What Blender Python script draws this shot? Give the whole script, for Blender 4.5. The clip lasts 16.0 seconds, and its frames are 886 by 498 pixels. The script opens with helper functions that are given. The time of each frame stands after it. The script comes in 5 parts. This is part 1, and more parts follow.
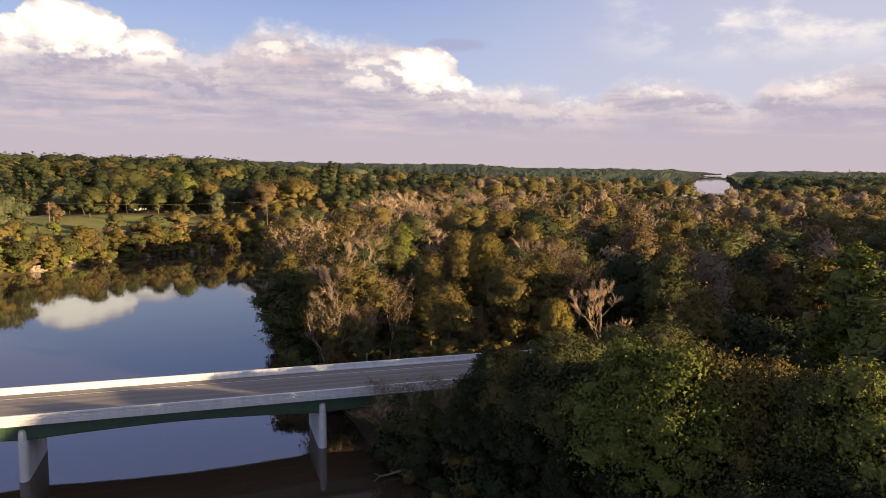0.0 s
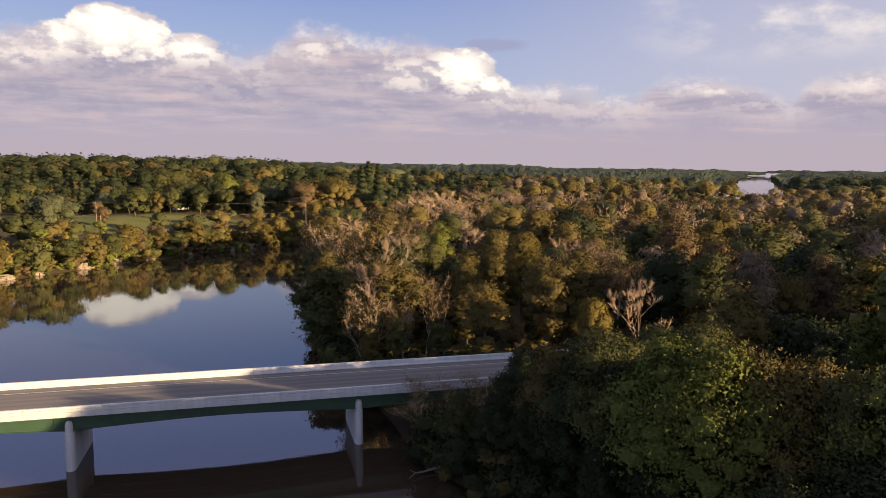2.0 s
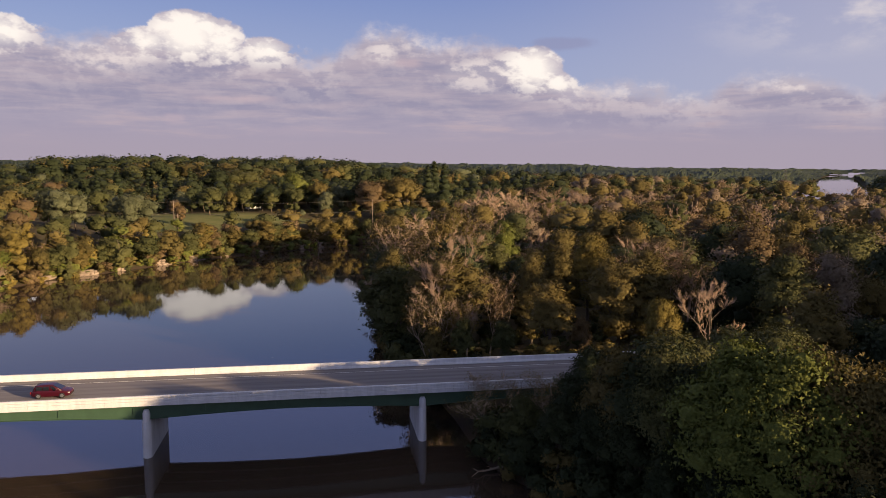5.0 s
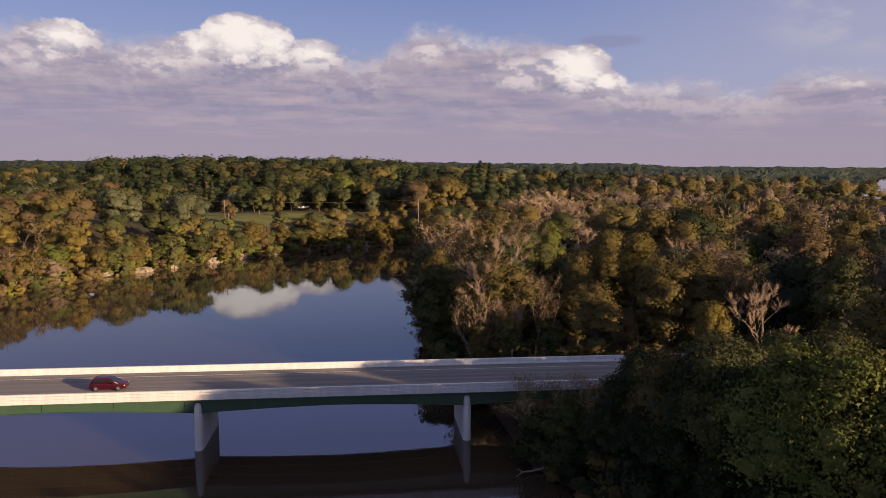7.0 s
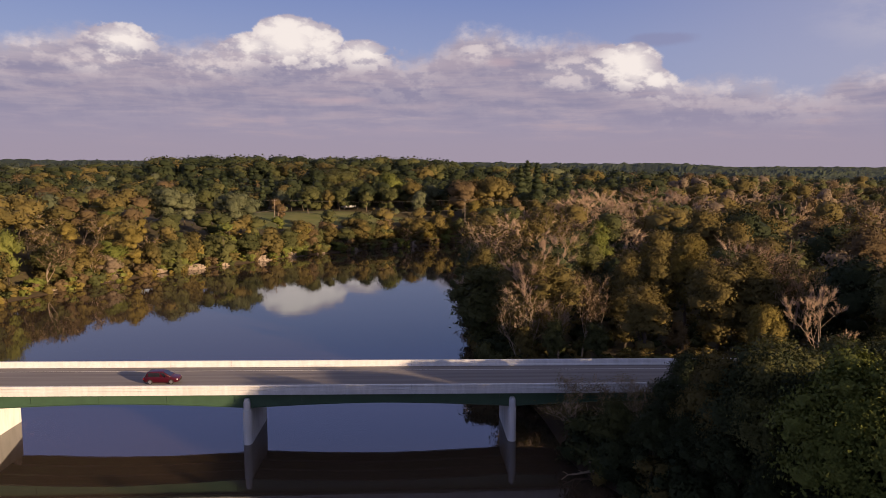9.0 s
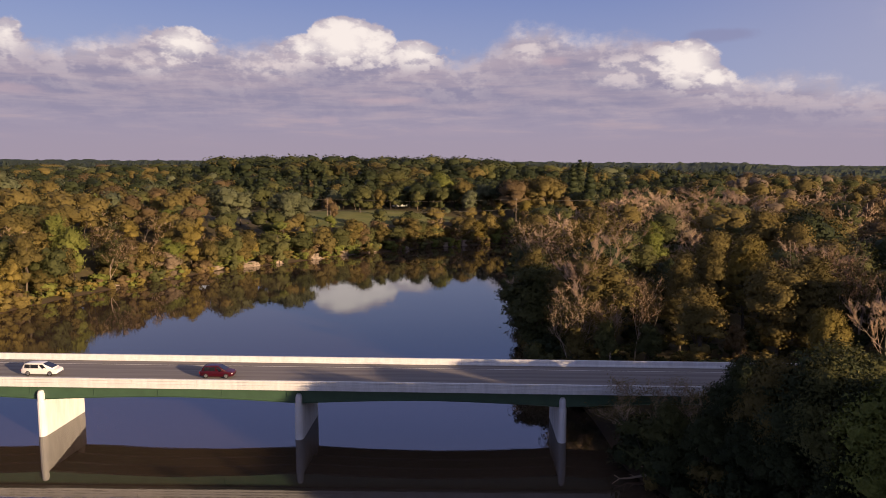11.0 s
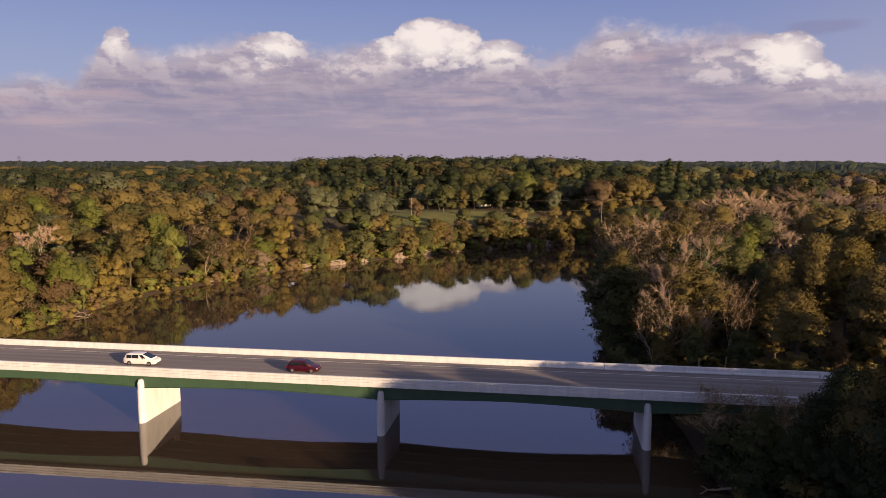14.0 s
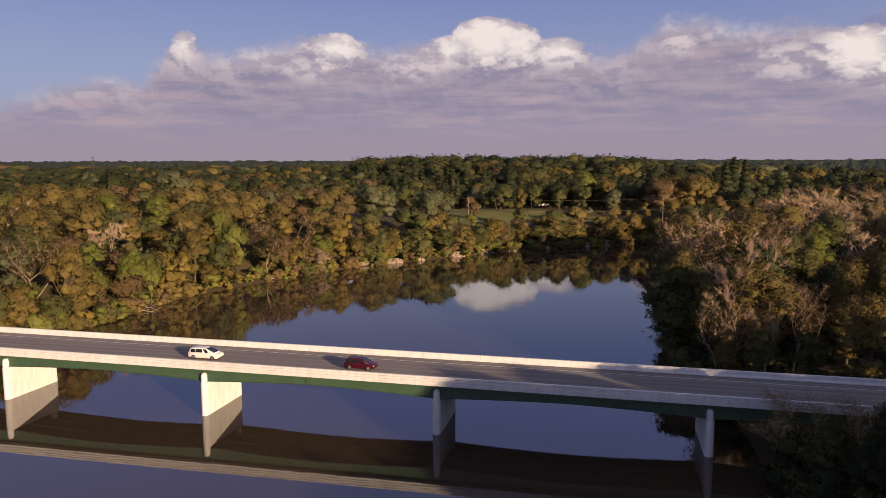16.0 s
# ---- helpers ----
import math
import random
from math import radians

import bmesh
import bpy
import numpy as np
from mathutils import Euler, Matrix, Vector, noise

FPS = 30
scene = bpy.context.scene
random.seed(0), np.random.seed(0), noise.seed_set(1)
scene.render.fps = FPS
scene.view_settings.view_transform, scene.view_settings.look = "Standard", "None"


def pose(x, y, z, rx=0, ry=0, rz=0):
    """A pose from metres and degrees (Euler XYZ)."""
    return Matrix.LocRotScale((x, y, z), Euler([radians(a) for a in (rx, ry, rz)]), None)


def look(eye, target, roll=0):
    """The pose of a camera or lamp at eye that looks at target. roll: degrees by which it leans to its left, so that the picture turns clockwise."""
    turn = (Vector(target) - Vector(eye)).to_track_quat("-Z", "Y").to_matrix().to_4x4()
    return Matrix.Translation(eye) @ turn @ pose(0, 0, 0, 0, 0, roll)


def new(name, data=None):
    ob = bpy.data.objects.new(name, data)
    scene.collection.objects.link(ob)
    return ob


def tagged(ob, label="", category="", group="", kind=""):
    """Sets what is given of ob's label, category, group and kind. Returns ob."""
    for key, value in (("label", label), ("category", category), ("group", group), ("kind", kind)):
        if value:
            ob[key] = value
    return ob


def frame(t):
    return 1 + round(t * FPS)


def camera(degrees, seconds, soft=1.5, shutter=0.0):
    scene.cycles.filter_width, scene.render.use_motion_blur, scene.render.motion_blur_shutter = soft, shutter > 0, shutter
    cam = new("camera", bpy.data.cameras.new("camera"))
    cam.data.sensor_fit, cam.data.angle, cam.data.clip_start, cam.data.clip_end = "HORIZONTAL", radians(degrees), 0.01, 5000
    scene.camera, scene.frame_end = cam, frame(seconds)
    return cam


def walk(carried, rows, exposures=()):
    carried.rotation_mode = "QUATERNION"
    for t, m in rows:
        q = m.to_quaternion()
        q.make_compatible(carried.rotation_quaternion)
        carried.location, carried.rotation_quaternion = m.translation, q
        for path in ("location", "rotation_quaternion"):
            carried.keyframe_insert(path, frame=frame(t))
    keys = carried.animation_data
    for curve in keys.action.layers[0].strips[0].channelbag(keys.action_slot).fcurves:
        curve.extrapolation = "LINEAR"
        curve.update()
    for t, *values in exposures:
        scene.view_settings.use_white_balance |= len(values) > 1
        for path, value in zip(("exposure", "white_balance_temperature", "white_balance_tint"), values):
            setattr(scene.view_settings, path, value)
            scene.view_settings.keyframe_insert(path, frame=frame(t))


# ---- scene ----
cam = camera(63.6, 16.0, soft=0.55)
# t, x, y, z, yaw, pitch, roll
ROWS = [
    (0.0, -12.97, -91.03, 36.64, -17.86, -6.37, -0.32),
    (0.5, -12.95, -91.05, 36.56, -17.12, -6.35, -0.32),
    (1.0, -12.91, -91.09, 36.48, -16.41, -6.33, -0.29),
    (1.5, -12.87, -91.09, 36.40, -15.65, -6.35, -0.24),
    (2.0, -12.87, -91.05, 36.30, -14.87, -6.35, -0.23),
    (2.5, -12.85, -91.03, 36.20, -14.06, -6.34, -0.20),
    (3.0, -12.84, -91.03, 36.13, -13.21, -6.36, -0.17),
    (3.5, -12.82, -91.06, 36.10, -12.29, -6.34, -0.14),
    (4.0, -12.76, -91.07, 36.09, -11.37, -6.34, -0.10),
    (6.5, -12.79, -91.09, 36.09, -6.93, -6.39, -0.05),
    (7.0, -12.76, -91.17, 36.08, -5.96, -6.40, 0.02),
    (7.5, -12.76, -91.23, 36.08, -5.02, -6.43, 0.06),
    (8.0, -12.75, -91.18, 36.08, -4.09, -6.42, 0.06),
    (8.5, -12.75, -91.10, 36.08, -3.20, -6.40, 0.02),
    (9.0, -12.80, -91.11, 36.04, -2.24, -6.41, -0.05),
    (11.5, -12.77, -90.85, 35.92, 2.92, -6.45, 0.03),
    (12.0, -12.77, -90.81, 35.93, 4.03, -6.44, 0.07),
    (12.5, -12.71, -90.80, 35.93, 5.16, -6.43, 0.11),
    (13.0, -12.65, -90.75, 35.93, 6.27, -6.45, 0.14),
    (13.5, -12.60, -90.74, 35.91, 7.39, -6.44, 0.17),
    (14.0, -12.58, -90.63, 35.89, 8.55, -6.44, 0.19),
    (14.5, -12.62, -90.46, 35.87, 9.69, -6.45, 0.22),
    (15.0, -12.67, -90.39, 35.85, 10.79, -6.45, 0.24),
    (15.5, -12.69, -90.36, 35.85, 11.92, -6.46, 0.25),
    (16.0, -12.66, -90.36, 35.86, 13.11, -6.49, 0.29),
]
# seconds, stops, kelvin, tint
EXPOSURES = [(0.0, 1.52, 7050, 5), (2.0, 1.32, 6850, 7), (4.0, 1.10, 6600, 10), (7.0, 0.87, 6450, 14), (9.0, 0.83, 6450, 15), (12.5, 0.88, 6500, 16), (16.0, 0.74, 6500, 17)]
walk(cam, [(t, pose(x, y, z, 90 + pitch, roll, yaw)) for t, x, y, z, yaw, pitch, roll in ROWS], EXPOSURES)

# ---------------------------------------------------------------- world and sun
SUN_EL, SUN_AZ = 11.5, 128.0          # degrees; azimuth clockwise from +y
SKY_STRENGTH = 0.10
SUN_STRENGTH = 5.0


class Nodes:
    """Short hand for building node trees."""

    def __init__(self, tree):
        self.t = tree
        tree.nodes.clear()

    def add(self, kind, **props):
        n = self.t.nodes.new(kind)
        for key, value in props.items():
            setattr(n, key, value)
        return n

    def put(self, socket, value):
        if isinstance(value, bpy.types.NodeSocket):
            self.t.links.new(value, socket)
        elif value is not None:
            socket.default_value = value

    def math(self, op, a, b=None, c=None, clamp=False):
        n = self.add("ShaderNodeMath", operation=op, use_clamp=clamp)
        for s, v in zip(n.inputs, (a, b, c)):
            self.put(s, v)
        return n.outputs[0]

    def remap(self, v, a, b, c=0.0, d=1.0, smooth=True):
        n = self.add("ShaderNodeMapRange", interpolation_type="SMOOTHSTEP" if smooth else "LINEAR")
        for s, x in zip(n.inputs, (v, a, b, c, d)):
            self.put(s, x)
        return n.outputs[0]

    def mix(self, f, a, b, blend="MIX"):
        n = self.add("ShaderNodeMix", data_type="RGBA", blend_type=blend)
        self.put(n.inputs[0], f)
        for s, v in ((n.inputs[6], a), (n.inputs[7], b)):
            self.put(s, v if isinstance(v, bpy.types.NodeSocket) else (*v[:3], 1.0))
        return n.outputs[2]

    def noise(self, vec, scale, detail=3.0, rough=0.5, dist=0.0):
        n = self.add("ShaderNodeTexNoise")
        self.put(n.inputs["Vector"], vec)
        for k, v in (("Scale", scale), ("Detail", detail), ("Roughness", rough), ("Distortion", dist)):
            n.inputs[k].default_value = v
        return n.outputs["Fac"]

    def scaled(self, vec, x, y, z):
        n = self.add("ShaderNodeVectorMath", operation="MULTIPLY")
        self.put(n.inputs[0], vec)
        n.inputs[1].default_value = (x, y, z)
        return n.outputs[0]

    def ramp(self, v, stops):
        n = self.add("ShaderNodeValToRGB")
        e = n.color_ramp.elements
        while len(e) < len(stops):
            e.new(0.5)
        for el, (p, c) in zip(e, stops):
            el.position = p
            el.color = (c, c, c, 1) if isinstance(c, (int, float)) else (*c, 1)
        self.put(n.inputs[0], v)
        return n.outputs[0]


def build_world():
    w = bpy.data.worlds.new("sky")
    scene.world = w
    w.use_nodes = True
    n = Nodes(w.node_tree)
    sky = n.add("ShaderNodeTexSky", sky_type="NISHITA", sun_disc=False, sun_elevation=radians(SUN_EL), sun_rotation=radians(SUN_AZ),
                altitude=200.0, air_density=1.0, dust_density=2.0, ozone_density=1.6)
    gen = n.add("ShaderNodeTexCoord").outputs["Generated"]
    sep = n.add("ShaderNodeSeparateXYZ")
    n.put(sep.inputs[0], gen)
    x, y, z = sep.outputs
    az = n.math("MULTIPLY", n.math("ARCTAN2", x, y), 57.2958)
    el = n.math("MULTIPLY", n.math("ARCSINE", z), 57.2958)
    flat = n.add("ShaderNodeCombineXYZ")
    n.put(flat.inputs[0], az)
    n.put(flat.inputs[1], el)
    flat = flat.outputs[0]
    # outline of the cumulus bank: elevation of its top by azimuth
    tops = [(-60, 7.6), (-46, 4.0), (-42, 6.3), (-38, 7.1), (-35.5, 6.9), (-33.4, 9.3), (-29.6, 9.0), (-26.2, 9.9), (-21.6, 10.2), (-17, 9.4), (-13.3, 9.9),
            (-10.4, 10.6), (-7.4, 10.2), (-6.1, 9.2), (-3.9, 9.7), (-1.3, 9.0), (1.0, 9.2), (3.4, 11.2), (9.7, 10.7), (15.8, 9.7), (17.8, 8.6), (19.6, 6.4),
            (22.9, 7.0), (29.5, 5.9), (31.1, 7.0), (35.2, 7.6), (39.2, 6.2), (40.4, 5.2), (42.0, 7.3), (48.9, 7.8), (60, 7.1)]
    u = n.math("DIVIDE", n.math("ADD", az, 60.0), 120.0, clamp=True)
    top = n.math("MULTIPLY", n.ramp(u, [((a + 60) / 120, e / 15) for a, e in tops]), 15.0)
    def shifted(dx, dy):
        v = n.add("ShaderNodeVectorMath", operation="ADD")
        n.put(v.inputs[0], flat)
        v.inputs[1].default_value = (dx, dy, 0)
        return v.outputs[0]

    def billow(p):
        q = n.scaled(p, 0.8, 1.1, 1)
        return n.math("ADD", n.noise(q, 0.34, 7.0, 0.60), n.math("MULTIPLY", n.noise(q, 1.5, 4.0, 0.6), 0.35))

    def soft_billow(p):
        return n.noise(n.scaled(p, 0.8, 1.25, 1), 0.40, 4.0, 0.58)

    here = billow(flat)
    lump = n.math("SUBTRACT", here, 0.675)
    # light side of the billows: above and towards the sun
    relief = n.remap(n.math("SUBTRACT", soft_billow(flat), soft_billow(shifted(0.30, 0.50))), -0.07, 0.09)

    def heads(spots, rough):
        """How deep a direction lies inside the nearest of some rounded cloud heads, which fade downwards."""
        best = None
        for a, e, ra, re in spots:
            dx = n.math("DIVIDE", n.math("SUBTRACT", az, a), ra)
            up = n.math("SUBTRACT", el, e)
            dy = n.math("ADD", n.math("DIVIDE", n.math("MAXIMUM", up, 0.0), re), n.math("DIVIDE", n.math("MINIMUM", up, 0.0), re * 1.25))
            far = n.math("SQRT", n.math("ADD", n.math("MULTIPLY", dx, dx), n.math("MULTIPLY", dy, dy)))
            inner = n.math("MULTIPLY", n.math("SUBTRACT", 1.0, far), min(ra, re * 1.6))
            best = inner if best is None else n.math("MAXIMUM", best, inner)
        return n.math("ADD", best, n.math("MULTIPLY", lump, rough))

    tower = heads([(-9.6, 9.9, 2.9, 1.7), (-12.2, 9.3, 1.7, 1.0), (-7.3, 9.5, 1.7, 1.5), (-3.9, 9.0, 2.0, 0.9), (-21.4, 9.2, 2.0, 1.1), (16.6, 7.9, 2.4, 1.6),
                   (18.5, 6.7, 1.6, 0.8), (-32.6, 9.1, 0.9, 0.9)], 1.5)
    shelf = heads([(23.8, 6.2, 2.2, 0.8), (27.1, 5.7, 2.5, 0.7), (35.2, 6.6, 2.8, 1.1), (-23.4, 7.6, 2.8, 0.9), (-15.0, 7.9, 3.4, 0.9), (4.8, 9.1, 1.4, 0.7), (4.6, 10.4, 2.2, 0.8),
                   (8.6, 9.9, 2.6, 0.9), (-28.0, 8.4, 3.0, 1.0), (44.7, 6.0, 1.9, 0.8), (-37.0, 6.9, 1.6, 0.7), (12.5, 7.4, 3.6, 1.2)], 2.4)
    wisp = heads([(-5.8, 5.3, 4.4, 0.4), (-10.7, 3.7, 1.1, 0.5), (-34.0, 5.4, 4.2, 0.5), (-39.7, 4.6, 2.0, 0.5), (7.0, 8.2, 1.6, 0.5), (-2.0, 2.9, 5.0, 0.5), (-37.0, 3.4, 4.5, 0.4)], 1.1)
    crisp = n.remap(tower, -1.2, 0.2)
    depth = n.math("MAXIMUM", n.math("SUBTRACT", n.math("ADD", top, n.math("MULTIPLY", lump, 3.0)), el), n.math("MULTIPLY", tower, 1.1))
    cover = n.remap(depth, -0.15, n.math("SUBTRACT", 1.7, n.math("MULTIPLY", crisp, 1.45)))
    streak = n.noise(n.scaled(flat, 0.16, 1.3, 1), 0.75, 5.0, 0.6, 0.3)
    body = n.mix(n.remap(streak, 0.36, 0.66), (0.315, 0.295, 0.405), (0.450, 0.388, 0.458))
    body = n.mix(n.math("MULTIPLY", relief, n.remap(depth, 0.3, 4.8, 0.80, 0.12)), body, (0.63, 0.55, 0.575))
    body = n.mix(n.remap(depth, 0.2, 2.6, 0.45, 0.0), body, (0.60, 0.545, 0.60))
    cloud = n.mix(n.math("MULTIPLY", n.remap(wisp, 0.0, 0.7), 0.55), body, (0.60, 0.46, 0.49))
    cloud = n.mix(n.math("MULTIPLY", n.remap(shelf, -0.3, 1.0), n.math("ADD", 0.18, n.math("MULTIPLY", relief, 0.45))), cloud, (0.88, 0.78, 0.74))
    lit = n.math("ADD", tower, n.math("MULTIPLY", n.math("SUBTRACT", relief, 0.60), 0.8))
    cloud = n.mix(n.remap(lit, -0.7, 1.5), cloud, (1.02, 0.94, 0.86))
    haze = n.mix(n.remap(el, 0.6, 5.1), (0.40, 0.345, 0.42), (0.38, 0.345, 0.45))
    haze = n.mix(n.math("MULTIPLY", n.remap(streak, 0.5, 0.72), n.remap(el, 1.4, 3.6)), haze, (0.50, 0.40, 0.44))
    cloud = n.mix(n.remap(el, 1.8, 5.4), haze, cloud)
    scaled_sky = n.mix(1.0, sky.outputs[0], (SKY_STRENGTH,) * 3, "MULTIPLY")
    blue = n.mix(0.75, scaled_sky, n.mix(n.remap(el, 4.6, 21.6), (0.38, 0.43, 0.68), (0.085, 0.18, 0.56)))
    blue = n.mix(n.math("MULTIPLY", n.remap(az, 8.0, 46.0), 0.6), blue, (0.50, 0.47, 0.56))
    blue = n.mix(n.remap(el, 13.1, 19.6), blue, (0.25, 0.32, 0.68))
    colour = n.mix(cover, blue, cloud)
    # a flat grey veil beside the eastern tower
    lens = heads([(19.0, 9.6, 3.2, 0.6)], 0.8)
    colour = n.mix(n.math("MULTIPLY", n.remap(lens, 0.0, 0.5), 0.5), colour, (0.27, 0.27, 0.42))
    # thin white cloud high on the east side
    veil = n.math("MULTIPLY", n.remap(n.noise(n.scaled(flat, 0.5, 1.0, 1), 0.30, 6.0, 0.6), 0.42, 0.66), n.math("MULTIPLY", n.remap(az, 26.0, 42.0), n.remap(el, 7.0, 10.5)))
    colour = n.mix(n.math("MULTIPLY", veil, 0.75), colour, (0.80, 0.72, 0.70))
    # broken bright cloud high overhead, beyond the view, added as fill light on the shade
    high = n.remap(n.noise(gen, 3.0, 5.0, 0.6), 0.3, 0.6)
    over = n.mix(high, (0.11, 0.124, 0.20), (0.27, 0.252, 0.255))
    colour = n.mix(n.remap(el, 27.0, 50.0), colour, over)
    bg = n.add("ShaderNodeBackground")
    n.put(bg.inputs[0], colour)
    bg.inputs[1].default_value = 0.5
    out = n.add("ShaderNodeOutputWorld")
    n.put(out.inputs[0], bg.outputs[0])


build_world()
sun_way = Vector((math.sin(radians(SUN_AZ)) * math.cos(radians(SUN_EL)), math.cos(radians(SUN_AZ)) * math.cos(radians(SUN_EL)), math.sin(radians(SUN_EL))))
sun = new("sun", bpy.data.lights.new("sun", "SUN"))
sun.data.energy, sun.data.angle, sun.data.color = SUN_STRENGTH, radians(0.6), (1.0, 0.71, 0.42)
sun.matrix_world = look(sun_way * 100, (0, 0, 0))


# ---------------------------------------------------------------- materials
def material(name, shade):
    m = bpy.data.materials.new(name)
    m.use_nodes = True
    n = Nodes(m.node_tree)
    out = n.add("ShaderNodeOutputMaterial")
    n.put(out.inputs[0], shade(n))
    return m


def principled(n, colour, rough=0.8, bump=None, strength=0.3, distance=0.02, metal=0.0, spec=0.5):
    p = n.add("ShaderNodeBsdfPrincipled")
    n.put(p.inputs["Base Color"], colour if isinstance(colour, bpy.types.NodeSocket) else (*colour, 1))
    n.put(p.inputs["Roughness"], rough)
    p.inputs["Metallic"].default_value = metal
    p.inputs["Specular IOR Level"].default_value = spec
    if bump is not None:
        b = n.add("ShaderNodeBump")
        b.inputs["Strength"].default_value, b.inputs["Distance"].default_value = strength, distance
        n.put(b.inputs["Height"], bump)
        n.put(p.inputs["Normal"], b.outputs[0])
    return p.outputs[0]


def place(n):
    return n.add("ShaderNodeNewGeometry").outputs["Position"]


def plain(name, colour, rough=0.6, vary=0.25, scale=1.5, metal=0.0, spec=0.5, bump=0.2):
    def shade(n):
        p = place(n)
        v = n.noise(p, scale, 5.0, 0.6)
        dark = tuple(c * (1 - vary) for c in colour)
        lite = tuple(min(1, c * (1 + vary)) for c in colour)
        return principled(n, n.mix(v, dark, lite), rough, n.noise(p, scale * 12, 3.0), bump, 0.01, metal, spec)
    return material(name, shade)


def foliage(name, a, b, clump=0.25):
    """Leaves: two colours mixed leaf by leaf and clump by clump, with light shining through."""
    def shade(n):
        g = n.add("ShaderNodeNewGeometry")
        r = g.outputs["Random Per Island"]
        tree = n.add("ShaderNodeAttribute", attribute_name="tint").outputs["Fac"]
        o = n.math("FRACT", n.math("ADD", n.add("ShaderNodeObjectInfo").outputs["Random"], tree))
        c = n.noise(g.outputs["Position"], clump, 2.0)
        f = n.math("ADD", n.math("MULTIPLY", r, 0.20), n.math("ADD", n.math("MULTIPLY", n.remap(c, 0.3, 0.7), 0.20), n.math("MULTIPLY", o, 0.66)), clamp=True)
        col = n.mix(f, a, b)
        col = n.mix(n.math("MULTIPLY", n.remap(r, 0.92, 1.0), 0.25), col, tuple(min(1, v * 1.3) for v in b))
        # noise darkens the colour in small patches, painting in the shade of leaf gaps
        fine_noise = n.noise(g.outputs["Position"], 1.5, 4.0, 0.7)
        col = n.mix(n.remap(fine_noise, 0.40, 0.62, 0.32, 0.0), col, tuple(v * 0.5 for v in a))
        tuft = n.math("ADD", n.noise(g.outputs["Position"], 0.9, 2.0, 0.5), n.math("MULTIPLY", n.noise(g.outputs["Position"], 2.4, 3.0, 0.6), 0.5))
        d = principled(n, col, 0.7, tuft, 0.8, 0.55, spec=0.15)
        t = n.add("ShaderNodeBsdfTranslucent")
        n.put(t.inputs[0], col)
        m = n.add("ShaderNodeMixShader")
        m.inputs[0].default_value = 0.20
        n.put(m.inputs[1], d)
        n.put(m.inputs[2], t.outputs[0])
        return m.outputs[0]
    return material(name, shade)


def concrete_shade(n):
    p = place(n)
    streak = n.noise(n.scaled(p, 1.2, 1.2, 0.25), 1.1, 6.0, 0.65)
    spots = n.noise(p, 9.0, 4.0, 0.7)
    c = n.mix(n.remap(streak, 0.3, 0.75), (0.55, 0.555, 0.56), (0.69, 0.69, 0.695))
    c = n.mix(n.math("MULTIPLY", n.remap(spots, 0.62, 0.8), 0.35), c, (0.38, 0.35, 0.32))
    return principled(n, c, 0.75, spots, 0.25, 0.01)


def asphalt_shade(n):
    p = place(n)
    s = n.add("ShaderNodeSeparateXYZ")
    n.put(s.inputs[0], p)
    wheel = n.math("ABSOLUTE", n.math("SINE", n.math("MULTIPLY", n.math("ADD", s.outputs[1], 0.1), 1.72)))
    long = n.noise(n.scaled(p, 0.05, 1.0, 1.0), 1.2, 4.0, 0.6)
    c = n.mix(n.remap(long, 0.3, 0.7), (0.135, 0.122, 0.118), (0.195, 0.178, 0.170))
    c = n.mix(n.math("MULTIPLY", n.remap(wheel, 0.5, 1.0), 0.30), c, (0.26, 0.238, 0.228))
    fine_noise = n.noise(p, 60.0, 2.0)
    return principled(n, c, 0.85, fine_noise, 0.3, 0.01)


def water_shade(n):
    p = place(n)
    small = n.noise(n.scaled(p, 0.5, 1.5, 1.0), 1.1, 4.0, 0.6)
    wide = n.noise(p, 0.05, 2.0)
    calm = n.remap(n.noise(p, 0.018, 2.0), 0.35, 0.7, 0.25, 1.0)
    ripple = n.noise(n.scaled(p, 0.10, 0.55, 1.0), 1.0, 2.0)
    h = n.math("ADD", n.math("MULTIPLY", n.math("MULTIPLY", small, calm), 0.018), n.math("ADD", n.math("MULTIPLY", wide, 0.06), n.math("MULTIPLY", ripple, 0.010)))
    mud = n.mix(wide, (0.040, 0.028, 0.020), (0.054, 0.039, 0.027))
    p_ = n.add("ShaderNodeBsdfPrincipled")
    n.put(p_.inputs["Base Color"], mud)
    p_.inputs["Roughness"].default_value = 0.015
    p_.inputs["IOR"].default_value = 1.75
    b = n.add("ShaderNodeBump")
    b.inputs["Strength"].default_value, b.inputs["Distance"].default_value = 0.25, 1.0
    n.put(b.inputs["Height"], h)
    n.put(p_.inputs["Normal"], b.outputs[0])
    return p_.outputs[0]


